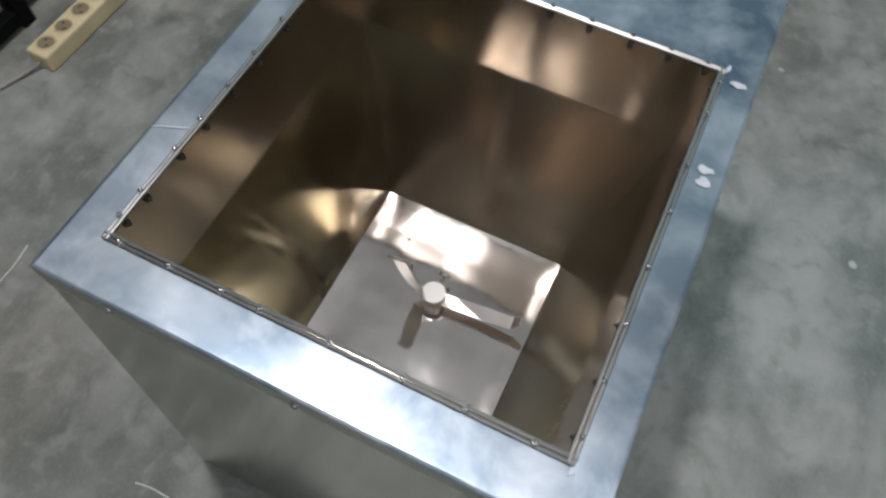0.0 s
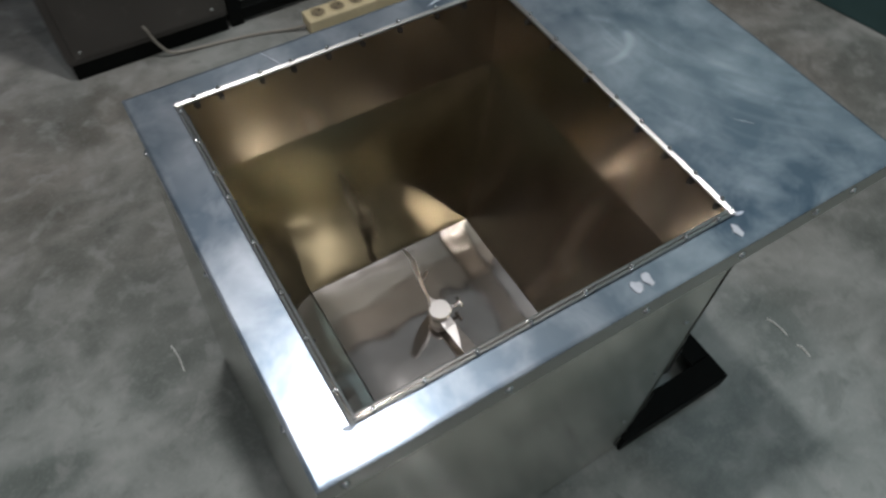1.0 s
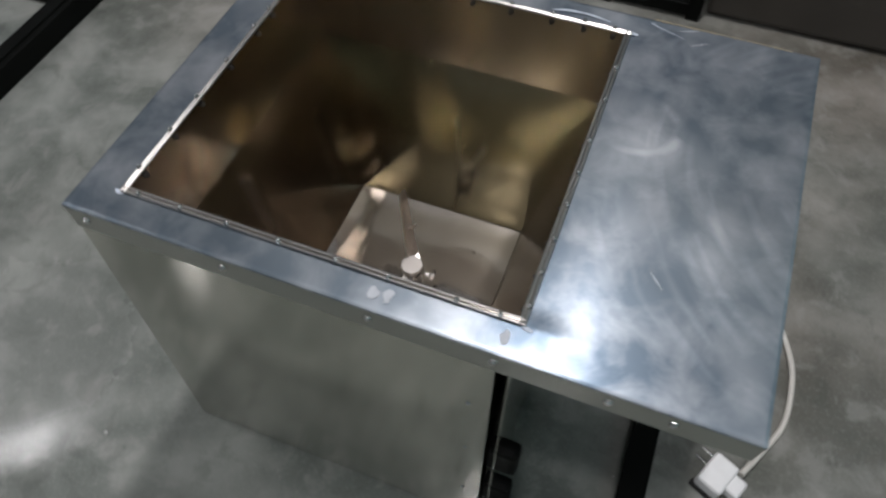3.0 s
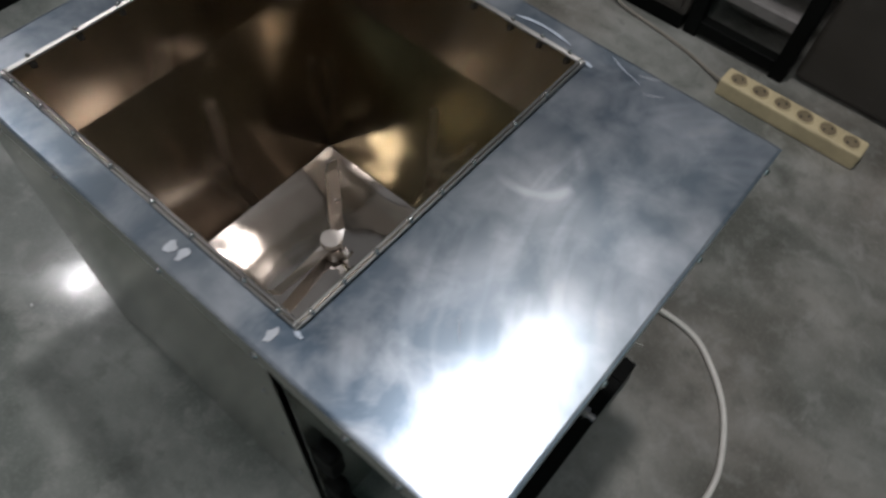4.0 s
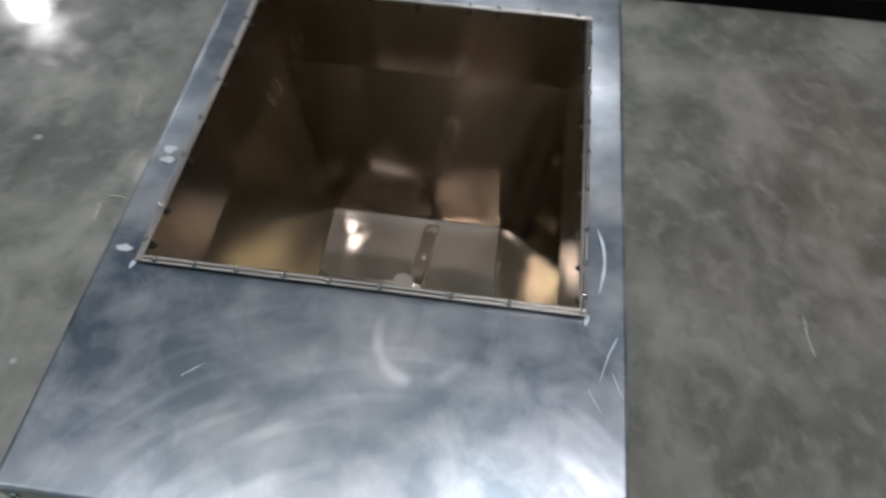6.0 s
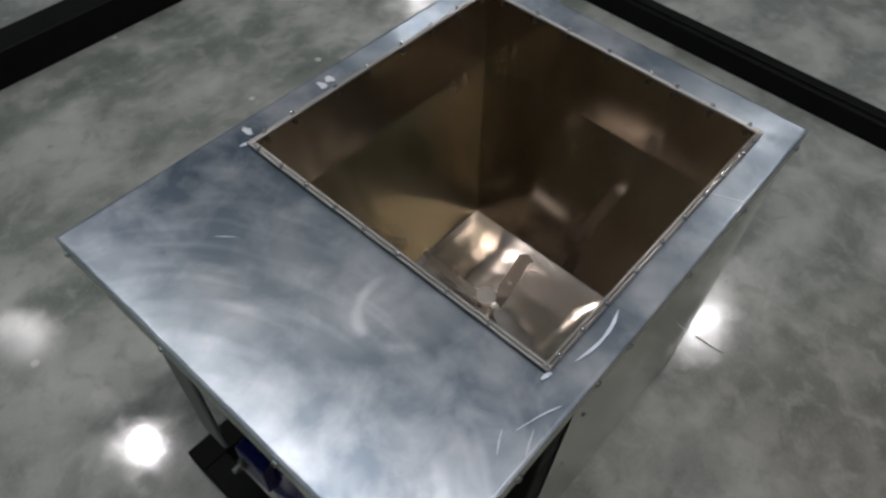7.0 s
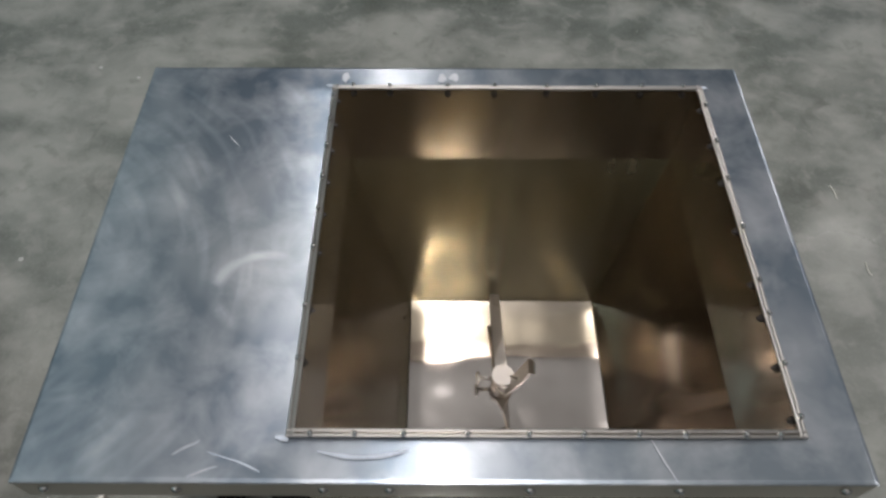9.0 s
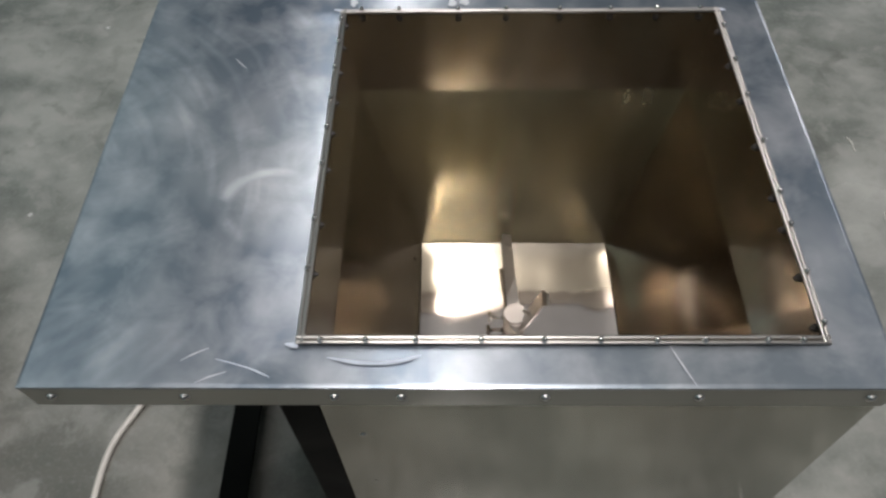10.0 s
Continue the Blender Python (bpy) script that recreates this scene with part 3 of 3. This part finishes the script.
cyl(ws, (HX + 0.036, HY - 0.009, QZ + 0.022), (HX + 0.036, HY + 0.008, QZ + 0.024), 0.003, 0.003, 8)
part("wing_screw", ws, ZINC, machine, "small T-shaped clamping screw", smooth=True)
arm = fresh()
strip(arm, [(HX + 0.004, HY + 0.004, QZ + 0.020), (HX - 0.006, HY + 0.020, QZ + 0.026), (0.216, 0.246, QZ + 0.060), (0.208, 0.256, QZ + 0.110), (0.203, 0.261, QZ + 0.143), (0.198, 0.268, QZ + 0.150)],
      [0.020, 0.022, 0.024, 0.022, 0.020, 0.016], 0.003, [(0.8, 0.6, 0), (0.4, 0.9, 0.1), (0.12, 1, -0.2), (0.05, 1, -0.25), (0.05, 1, -0.25), (0.05, 1, -0.3)])
strip(arm, [(0.211, 0.252, QZ + 0.084), (0.219, 0.253, QZ + 0.090), (0.225, 0.254, QZ + 0.099)], [0.006, 0.005, 0.002], 0.0025, [(0.1, 1, 0), (0.1, 1, 0), (0.1, 1, 0)])
part("blade_arm", arm, BLADE, machine, "steep twisted steel blade arm with a short barb")
arm = fresh()
strip(arm, [(HX, HY - 0.004, QZ + 0.021), (HX + 0.002, HY - 0.03, QZ + 0.022), (HX + 0.005, 0.150, QZ + 0.026), (0.235, 0.104, QZ + 0.032), (0.236, 0.094, QZ + 0.048)],
      [0.018, 0.018, 0.019, 0.018, 0.012], 0.003, [(1, 0.05, 0), (1, 0.05, 0.2), (1, 0.05, 0.5), (1, 0.05, 0.5), (1, 0.05, 0.2)])
part("blade_arm", arm, BLADE, machine, "low flat steel blade arm with upturned tip")

# black angle-iron foot frame beyond the body
for b in ((0.445, 0.690, -0.044, 0.004), (0.445, 0.690, 0.448, 0.497), (0.644, 0.690, 0.004, 0.448)):
    fb = fresh()
    box(fb, *b, 0.040, 0.045, 0.0015)
    x0, x1, y0, y1 = b
    if x1 - x0 > y1 - y0:
        yy = y0 if y0 < 0.2 else y1 - 0.005
        box(fb, x0, x1, yy, yy + 0.005, 0.0, 0.0405)
    else:
        box(fb, x1 - 0.005, x1, y0 - 0.04, y1 + 0.04, 0.0, 0.0405)
    part("frame_bar", fb, BLACK, machine, "black painted angle iron bar")
part("frame_bar", box(fresh(), 0.4385, 0.476, 0.4465, 0.4795, 0.0455, 0.60, 0.002), BLACK, machine, "black painted upright leg")
for z0, z1 in ((0.265, 0.345), (0.115, 0.190)):
    part("lug", box(fresh(), 0.4385, 0.482, -0.030, -0.004, z0, z1, 0.010, 2), BLACK, machine, "black steel mounting lug")
part("bracket", box(fresh(), 0.668, 0.674, 0.085, 0.135, 0.33, 0.5865, 0.002), GREYBAR, machine, "bare grey steel bracket")

# blue electric motor hung under the shelf, shaft upright
MX, MY = 0.560, 0.215
mb = fresh()
prof = [(0.0, 0.268), (0.070, 0.268), (0.086, 0.275), (0.094, 0.290), (0.096, 0.300), (0.104, 0.302), (0.104, 0.316), (0.099, 0.318),
        (0.099, 0.470), (0.104, 0.473), (0.104, 0.490), (0.099, 0.493), (0.099, 0.545), (0.106, 0.548), (0.106, 0.575), (0.0, 0.575)]
rows = [[mb.verts.new((MX + r * math.cos(k * math.tau / 48), MY + r * math.sin(k * math.tau / 48), z)) for k in range(48)] for r, z in prof[1:-1]]
for ra, rb in zip(rows, rows[1:]):
    for k in range(48):
        mb.faces.new((ra[k], ra[(k + 1) % 48], rb[(k + 1) % 48], rb[k]))
mb.faces.new(rows[0])
mb.faces.new(rows[-1])
motor = part("motor_body", mb, BLUE, machine, "dark blue enamelled motor housing", smooth=True)
tb = fresh()
box(tb, MX + 0.098, MX + 0.116, MY - 0.030, MY + 0.020, 0.36, 0.43, 0.003, 2)
o = new("nameplate", mesh_of("nameplate", tb, BLUE))
o.parent = motor
nb = fresh()
cyl(nb, (MX + 0.116, MY - 0.012, 0.412), (MX + 0.124, MY - 0.012, 0.412), 0.008, 0.008, 6)
cyl(nb, (MX + 0.124, MY - 0.012, 0.412), (MX + 0.134, MY - 0.012, 0.412), 0.004, 0.004, 10)
o = new("bolt", mesh_of("bolt", nb, ZINC))
o.parent = motor
part("motor_hanger", box(fresh(), 0.450, 0.672, 0.085, 0.345, 0.576, 0.586, 0.002), BLACK, machine, "black steel motor mounting plate")
for yy in (0.095, 0.335):
    part("hanger_strap", box(fresh(), 0.480, 0.665, yy - 0.012, yy + 0.012, 0.5865, 0.6405, 0.002), BLACK, machine, "black hanger strap under the shelf")
pb = fresh()
cyl(pb, (MX - 0.01, MY, 0.22), (MX - 0.01, MY, 0.27), 0.012, 0.012, 16)
cyl(pb, (MX - 0.01, MY, 0.20), (MX - 0.01, MY, 0.225), 0.045, 0.045, 28)
part("pulley", pb, BLACK, machine, "black belt pulley")

# chalky residue marks left on the rim
def smear(name, cx, cy, sx, sy, seed, label):
    rnd = random.Random(seed)
    bm = fresh()
    z = H + 0.0006
    pts = []
    for k in range(14):
        a = k * math.tau / 14
        r = 0.7 + 0.45 * rnd.random()
        pts.append((cx + math.cos(a) * sx * r, cy + math.sin(a) * sy * r))
    top = [bm.verts.new((x, y, z)) for x, y in pts]
    bm.faces.new(top)
    return part(name, bm, RESIDUE, machine, label)


smear("residue_mark", 0.318, -0.020, 0.0055, 0.009, 1, "chalky whitish residue mark")
smear("residue_mark", 0.303, -0.022, 0.006, 0.008, 2, "chalky whitish residue mark")
smear("residue_mark", 0.439, -0.021, 0.005, 0.009, 3, "chalky whitish residue mark")

def stroke(name, pts, widths, mat, label, z):
    """A thin flat smear along a line on a horizontal sheet."""
    bm = fresh()
    ps = smooth_path([(x, y, z) for x, y in pts], 6)
    n = len(ps)
    a, b = [], []
    for k, p in enumerate(ps):
        p = Vector(p)
        d = Vector(ps[min(k + 1, n - 1)]) - Vector(ps[max(k - 1, 0)])
        side = Vector((-d.y, d.x, 0)).normalized()
        f = k / (n - 1) * (len(widths) - 1)
        i = min(int(f), len(widths) - 2)
        w = widths[i] + (widths[i + 1] - widths[i]) * (f - i)
        w *= 0.5 * (1 + 0.3 * noise.noise(p * 180))
        a.append(bm.verts.new(p + side * w))
        b.append(bm.verts.new(p - side * w))
    for k in range(n - 1):
        bm.faces.new((a[k], a[k + 1], b[k + 1], b[k]))
    return part(name, bm, mat, machine, label)


stroke("residue_mark", [(0.345, 0.458), (0.368, 0.464), (0.395, 0.465), (0.425, 0.460)], (0.0005, 0.004, 0.0025, 0.004, 0.0005), RESIDUE_THIN, "thin chalky wipe stroke", H + 0.0006)
stroke("residue_mark", [(0.472, 0.478), (0.490, 0.470), (0.520, 0.461)], (0.0005, 0.0018, 0.001, 0.0005), RESIDUE_THIN, "thin bluish wipe stroke", H + 0.0006)
for p, q in (((0.534, 0.483), (0.509, 0.473)), ((0.550, 0.463), (0.528, 0.451)), ((0.133, 0.448), (0.117, 0.485)), ((0.552, 0.099), (0.567, 0.082))):
    stroke("scratch", [p, ((p[0] + q[0]) / 2 + 0.0006, (p[1] + q[1]) / 2 - 0.0004), q], (0.0005, 0.0014, 0.0005), RESIDUE, "fine bright scratch", H + 0.0006)


def blot(centre, normal, sx, sy, seed, label):
    """A small dried stain on a sloping or level sheet."""
    rnd = random.Random(seed)
    nrm = Vector(normal).normalized()
    m4 = Matrix.Translation(Vector(centre) + nrm * 0.0008) @ nrm.to_track_quat("Z", "Y").to_matrix().to_4x4()
    bm = fresh()
    bm.faces.new([bm.verts.new(m4 @ Vector((math.cos(k * math.tau / 12) * sx * (0.65 + 0.5 * rnd.random()),
                                             math.sin(k * math.tau / 12) * sy * (0.65 + 0.5 * rnd.random()), 0))) for k in range(12)])
    return part("stain", bm, STAIN, machine, label)


for cx, cy in ((OX1 + 0.007, OY0 - 0.006), (OX1 + 0.008, OY1 + 0.005), (OX0 - 0.006, OY0 - 0.005)):
    stroke("weld_spot", [(cx - 0.006, cy + 0.002), (cx, cy), (cx + 0.006, cy - 0.001)], (0.002, 0.005, 0.002), RESIDUE_THIN, "bright ground weld spot", H + 0.0006)
for x0, x1, z in ((0.275, 0.335, 0.5965), (0.345, 0.400, 0.5975), (0.205, 0.262, 0.5970), (0.318, 0.352, 0.569)):
    part("scratch", box(fresh(), x0, x1, BY1, BY1 + 0.0008, z - 0.0006, z + 0.0006), RESIDUE, machine, "fine bright scratch")
for i, (px, py, r) in enumerate(((0.280, 0.160, 0.0028), (0.154, 0.158, 0.0024), (0.116, 0.088, 0.0030), (0.094, 0.240, 0.0024), (0.305, 0.300, 0.002))):
    blot((px, py, QZ + 0.0004), (0, 0, 1), r, r, 20 + i, "small dark speck")

blot((0.3752, 0.126, 0.2960), (QZ - RZ, 0, QX1 - RX1), 0.005, 0.004, 31, "dark dried stain")
blot((0.3742, 0.191, 0.2930), (QZ - RZ, 0, QX1 - RX1), 0.003, 0.003, 32, "dark dried stain")
blot((0.255, 0.3852, 0.3450), (0, QZ - RZ, QY1 - RY1), 0.005, 0.006, 33, "dark dried stain")

# ---------------------------------------------------------------- mains lead with plug
lead = base("power_lead", 0.80, 0.17, 0.0, "white mains lead with plug looped on the concrete floor", "cable")
path = smooth_path([(0.52, 0.36, 0.30), (0.49, 0.43, 0.16), (0.478, 0.478, 0.058), (0.505, 0.525, 0.014), (0.557, 0.583, 0.006), (0.635, 0.638, 0.006), (0.730, 0.643, 0.006), (0.793, 0.610, 0.006),
                    (0.856, 0.545, 0.006), (0.898, 0.455, 0.006), (0.907, 0.385, 0.006), (0.900, 0.312, 0.006), (0.868, 0.245, 0.010), (0.838, 0.190, 0.022)], 8)
part("cable", tube(fresh(), path, 0.0058, 10), WHITEPVC, lead, "white flexible cable", smooth=True)
# plug: a rounded wedge with two pins
PM = Matrix.Translation((0.806, 0.172, 0.0)) @ Matrix.Rotation(math.radians(-25), 4, "Z")
pb = fresh()
box(pb, -0.030, 0.016, -0.034, 0.030, 0.006, 0.040, 0.008, 3, PM)
box(pb, 0.010, 0.040, -0.016, 0.020, 0.010, 0.036, 0.008, 3, PM)
plug = part("plug", pb, PLUGWHITE, lead, "white plastic plug", smooth=False)
for yy in (0.002, 0.020):
    pin = fresh()
    cyl(pin, PM @ Vector((-0.030, yy, 0.026)), PM @ Vector((-0.052, yy, 0.027)), 0.0025, 0.002, 10)
    o = new("pin", mesh_of("pin", pin, ZINC, True))
    o.parent = plug
bt = fresh()
box(bt, -0.033, 0.012, -0.038, -0.026, 0.0, 0.010, 0.003, 2, PM)
o = new("rubber_edge", mesh_of("rubber_edge", bt, BLACKRUBBER))
o.parent = plug

# ---------------------------------------------------------------- socket strip with its cord
strip_ob = base("socket_strip", 0.63, 1.27, 0.0, "ivory plastic six-way socket strip lying on the floor", "socket strip")
SX0, SX1, SY0, SY1, SZ = 0.455, 0.805, 1.242, 1.298, 0.045
body_bm = fresh()
box(body_bm, SX0, SX1, SY0, SY1, 0.0, SZ, 0.006, 2)
part("strip_body", body_bm, IVORY, strip_ob, "ivory plastic body")
for i in range(6):
    cx, cy = SX0 + 0.035 + i * 0.056, (SY0 + SY1) / 2
    rm = fresh()
    n = 28
    ri, ro = 0.0195, 0.0225
    rings = [[rm.verts.new((cx + math.cos(k * math.tau / n) * r, cy + math.sin(k * math.tau / n) * r, z)) for k in range(n)]
             for r, z in ((ro, SZ + 0.0004), (ro - 0.001, SZ + 0.003), (ri, SZ + 0.003), (ri - 0.001, SZ + 0.0006))]
    for a, b in zip(rings, rings[1:]):
        for k in range(n):
            rm.faces.new((a[k], a[(k + 1) % n], b[(k + 1) % n], b[k]))
    sock = part("socket", rm, IVORY, strip_ob, smooth=True)
    wl = fresh()
    cyl(wl, (cx, cy, SZ + 0.0002), (cx, cy, SZ + 0.0012), 0.0188, 0.0188, 24)
    o = new("well", mesh_of("well", wl, IVORYDARK))
    o.parent = sock
    o.matrix_parent_inverse = Matrix()
    for dx in (-0.0095, 0.0095):
        hl = fresh()
        cyl(hl, (cx + dx * 0.7, cy + dx * 0.7, SZ + 0.0012), (cx + dx * 0.7, cy + dx * 0.7, SZ + 0.0018), 0.003, 0.003, 10)
        o = new("pin_hole", mesh_of("pin_hole", hl, BLACKRUBBER))
        o.parent = sock
cord = smooth_path([(0.456, 1.272, 0.018), (0.42, 1.290, 0.008), (0.34, 1.318, 0.005), (0.25, 1.335, 0.005), (0.17, 1.345, 0.006), (0.115, 1.352, 0.012), (0.090, 1.360, 0.045), (0.078, 1.364, 0.085), (0.072, 1.366, 0.10)], 8)
part("cord", tube(fresh(), cord, 0.0040, 8), GREYPVC, strip_ob, "thin grey cord", smooth=True)

# ---------------------------------------------------------------- things round the machine
cab = base("cabinet", 0.08, 1.62, 0.0, "dark grey-brown metal cabinet standing on short feet", "cabinet")
part("body", box(fresh(), -0.125, 0.285, 1.372, 1.87, 0.045, 0.95, 0.012, 2), GREYBOX, cab, "dull grey-brown sheet metal body")
part("front_panel", box(fresh(), -0.105, 0.268, 1.366, 1.371, 0.065, 0.93, 0.002), GREYBOX, cab)
# black here paints in the shade of the gap below the body
part("plinth", box(fresh(), -0.118, 0.278, 1.380, 1.86, 0.0, 0.045), BLACK, cab, "recessed plinth, black for the shaded gap under the cabinet")
for x in (-0.085, 0.245):
    o = new("screw", screw_mesh)
    under(o, cab).matrix_basis = Matrix.Translation((x, 1.366, 0.085)) @ Vector((0, -1, 0)).to_track_quat("Z", "Y").to_matrix().to_4x4()

rack = base("steel_rack", 0.44, 1.62, 0.0, "black steel stand with grey bar, beside the cabinet", "rack")
for x in (0.305, 0.545):
    for y in (1.40, 1.84):
        part("post", box(fresh(), x - 0.018, x + 0.018, y - 0.018, y + 0.018, 0.0, 0.92, 0.002), BLACK, rack)
for z in (0.03, 0.50, 0.90):
    for y in (1.40, 1.84):
        part("rail", box(fresh(), 0.323, 0.527, y - 0.016, y + 0.016, z - 0.018, z + 0.018, 0.002), BLACK, rack)
part("shelf", box(fresh(), 0.323, 0.527, 1.416, 1.824, 0.40, 0.412, 0.002), BLACK, rack)
part("back_panel", box(fresh(), 0.323, 0.527, 1.80, 1.808, 0.05, 0.88), BLACK, rack)
part("grey_bar", box(fresh(), 0.325, 0.525, 1.425, 1.470, 0.10, 0.135, 0.004), GREYBAR, rack, "grey flat steel bar")

cab2 = base("tool_chest", 0.86, 1.66, 0.0, "low dark chest with maroon upper box on it", "chest")
part("body", box(fresh(), 0.575, 1.10, 1.415, 1.88, 0.012, 0.30, 0.012, 2), GREYBOX, cab2)
part("lid", box(fresh(), 0.570, 1.105, 1.41, 1.885, 0.302, 0.335, 0.008, 2), BLACK, cab2, "black lid")
part("foot", box(fresh(), 0.60, 1.08, 1.44, 1.86, 0.0, 0.012), BLACK, cab2)
thing("toolbox", box(fresh(), 0.64, 1.02, 1.50, 1.80, 0.3352, 0.52, 0.014, 2), MAROON, "maroon painted metal toolbox on the chest", "toolbox")


def floor_frame(name, x0, x1, y0, y1, cross, axis, label, w=0.060, h=0.065):
    """A black rectangular frame of channel steel lying on the floor."""
    root = base(name, (x0 + x1) / 2, (y0 + y1) / 2, 0.0, label, "frame")
    for b in ((x0, x0 + w, y0, y1), (x1 - w, x1, y0, y1)):
        fb = box(fresh(), *b, 0.0, h, 0.003)
        box(fb, b[0] + 0.014, b[1] - 0.014, b[2] + 0.02, b[3] - 0.02, h - 0.001, h + 0.006, 0.001)
        part("beam", fb, BLACK, root)
    for b in ((x0 + w, x1 - w, y0, y0 + w), (x0 + w, x1 - w, y1 - w, y1)):
        part("beam", box(fresh(), *b, 0.0, h, 0.003), BLACK, root)
    for c in cross:
        b = (x0 + w, x1 - w, c - w / 2, c + w / 2) if axis == "y" else (c - w / 2, c + w / 2, y0 + w, y1 - w)
        part("crossbar", box(fresh(), *b, 0.0, h, 0.003), BLACK, root)
    for x in (x0 + w / 2, x1 - w / 2):
        for y in (y0 + w / 2, y1 - w / 2):
            part("post", box(fresh(), x - 0.022, x + 0.022, y - 0.022, y + 0.022, h, 0.86, 0.002), BLACK, root)
    return root


bench = floor_frame("bench_frame", -1.78, -0.985, -1.90, 1.70, (0.85,), "y", "long black steel bench frame standing on the floor")
part("post", box(fresh(), -1.043, -0.997, -0.258, -0.212, 0.065, 0.86, 0.002), BLACK, bench)
floor_frame("machine_stand", -0.60, 0.585, -2.05, -1.215, (0.0,), "x", "black steel machine stand on the floor", 0.09, 0.10)
low = base("low_bench", 1.10, -1.60, 0.0, "low black bench with brown timber edge on the floor", "bench")
part("plinth", box(fresh(), 0.60, 1.70, -1.95, -1.262, 0.0, 0.11, 0.004), BLACK, low)
part("timber_edge", box(fresh(), 0.602, 1.70, -1.261, -1.232, 0.0, 0.018, 0.003), BROWNWOOD, low, "brown timber edge strip")
part("top", box(fresh(), 0.60, 1.70, -1.95, -1.30, 0.111, 0.130, 0.004), TEAL, low, "dark green painted top")

# teal partition
tm = Matrix.Translation((1.72, 0.80, 0)) @ Matrix.Rotation(math.radians(12.5), 4, "Z")
thing("partition", box(fresh(), 0.0, 0.06, -1.6, 1.9, 0.0, 1.2, 0.004, 1, tm), TEAL, "dark teal painted partition panel standing on floor", "partition")

# a crumpled cloth bag and scraps on the floor
bag = fresh()
bmesh.ops.create_icosphere(bag, subdivisions=4, radius=1.0)
for v in bag.verts:
    p = v.co.copy()
    f = 1 + 0.22 * noise.noise(p * 1.7) + 0.07 * noise.noise(p * 5)
    v.co = Vector((1.285 + p.x * 0.095 * f, 1.345 + p.y * 0.075 * f, max(0.0, 0.040 + p.z * 0.045 * f)))
thing("cloth_bundle", bag, BAGWHITE, "crumpled off-white cloth bundle lying on the floor", "cloth", smooth=True)
tw = smooth_path([(1.05, 1.150, 0.004), (1.10, 1.157, 0.005), (1.16, 1.160, 0.006), (1.21, 1.176, 0.004)], 6)
thing("twig", tube(fresh(), tw, 0.003, 6), TWIG, "thin dark twig on the concrete floor", "twig", smooth=True)
# thin pale rods laid along scratch lines and pale specks of the floor
SCRAPS = (((0.872, 0.013), (0.879, -0.035)), ((0.591, 0.554), (0.678, 0.560)), ((0.882, -0.091), (0.879, -0.059)), ((-0.399, -0.540), (-0.325, -0.525)),
          ((-0.061, -0.510), (-0.014, -0.503)), ((-0.081, -0.497), (-0.083, -0.455)), ((-0.162, 0.495), (-0.166, 0.558)), ((-0.574, -0.400), (-0.579, -0.360)),
          ((-0.584, -0.185), (-0.586, -0.152)), ((0.014, 0.998), (0.097, 1.005)))
for i, (p, q) in enumerate(SCRAPS):
    bow = 0.004 * (-1) ** i
    sp = smooth_path([(*p, 0.0014), ((p[0] + q[0]) / 2 + bow * 0.6, (p[1] + q[1]) / 2 + bow, 0.002), (*q, 0.0014)], 5)
    thing("pale_line", tube(fresh(), sp, 0.0013, 6), PALE_LINE, "thin pale rod laid along a mark on the floor", "scrap", "floor scraps", smooth=True)
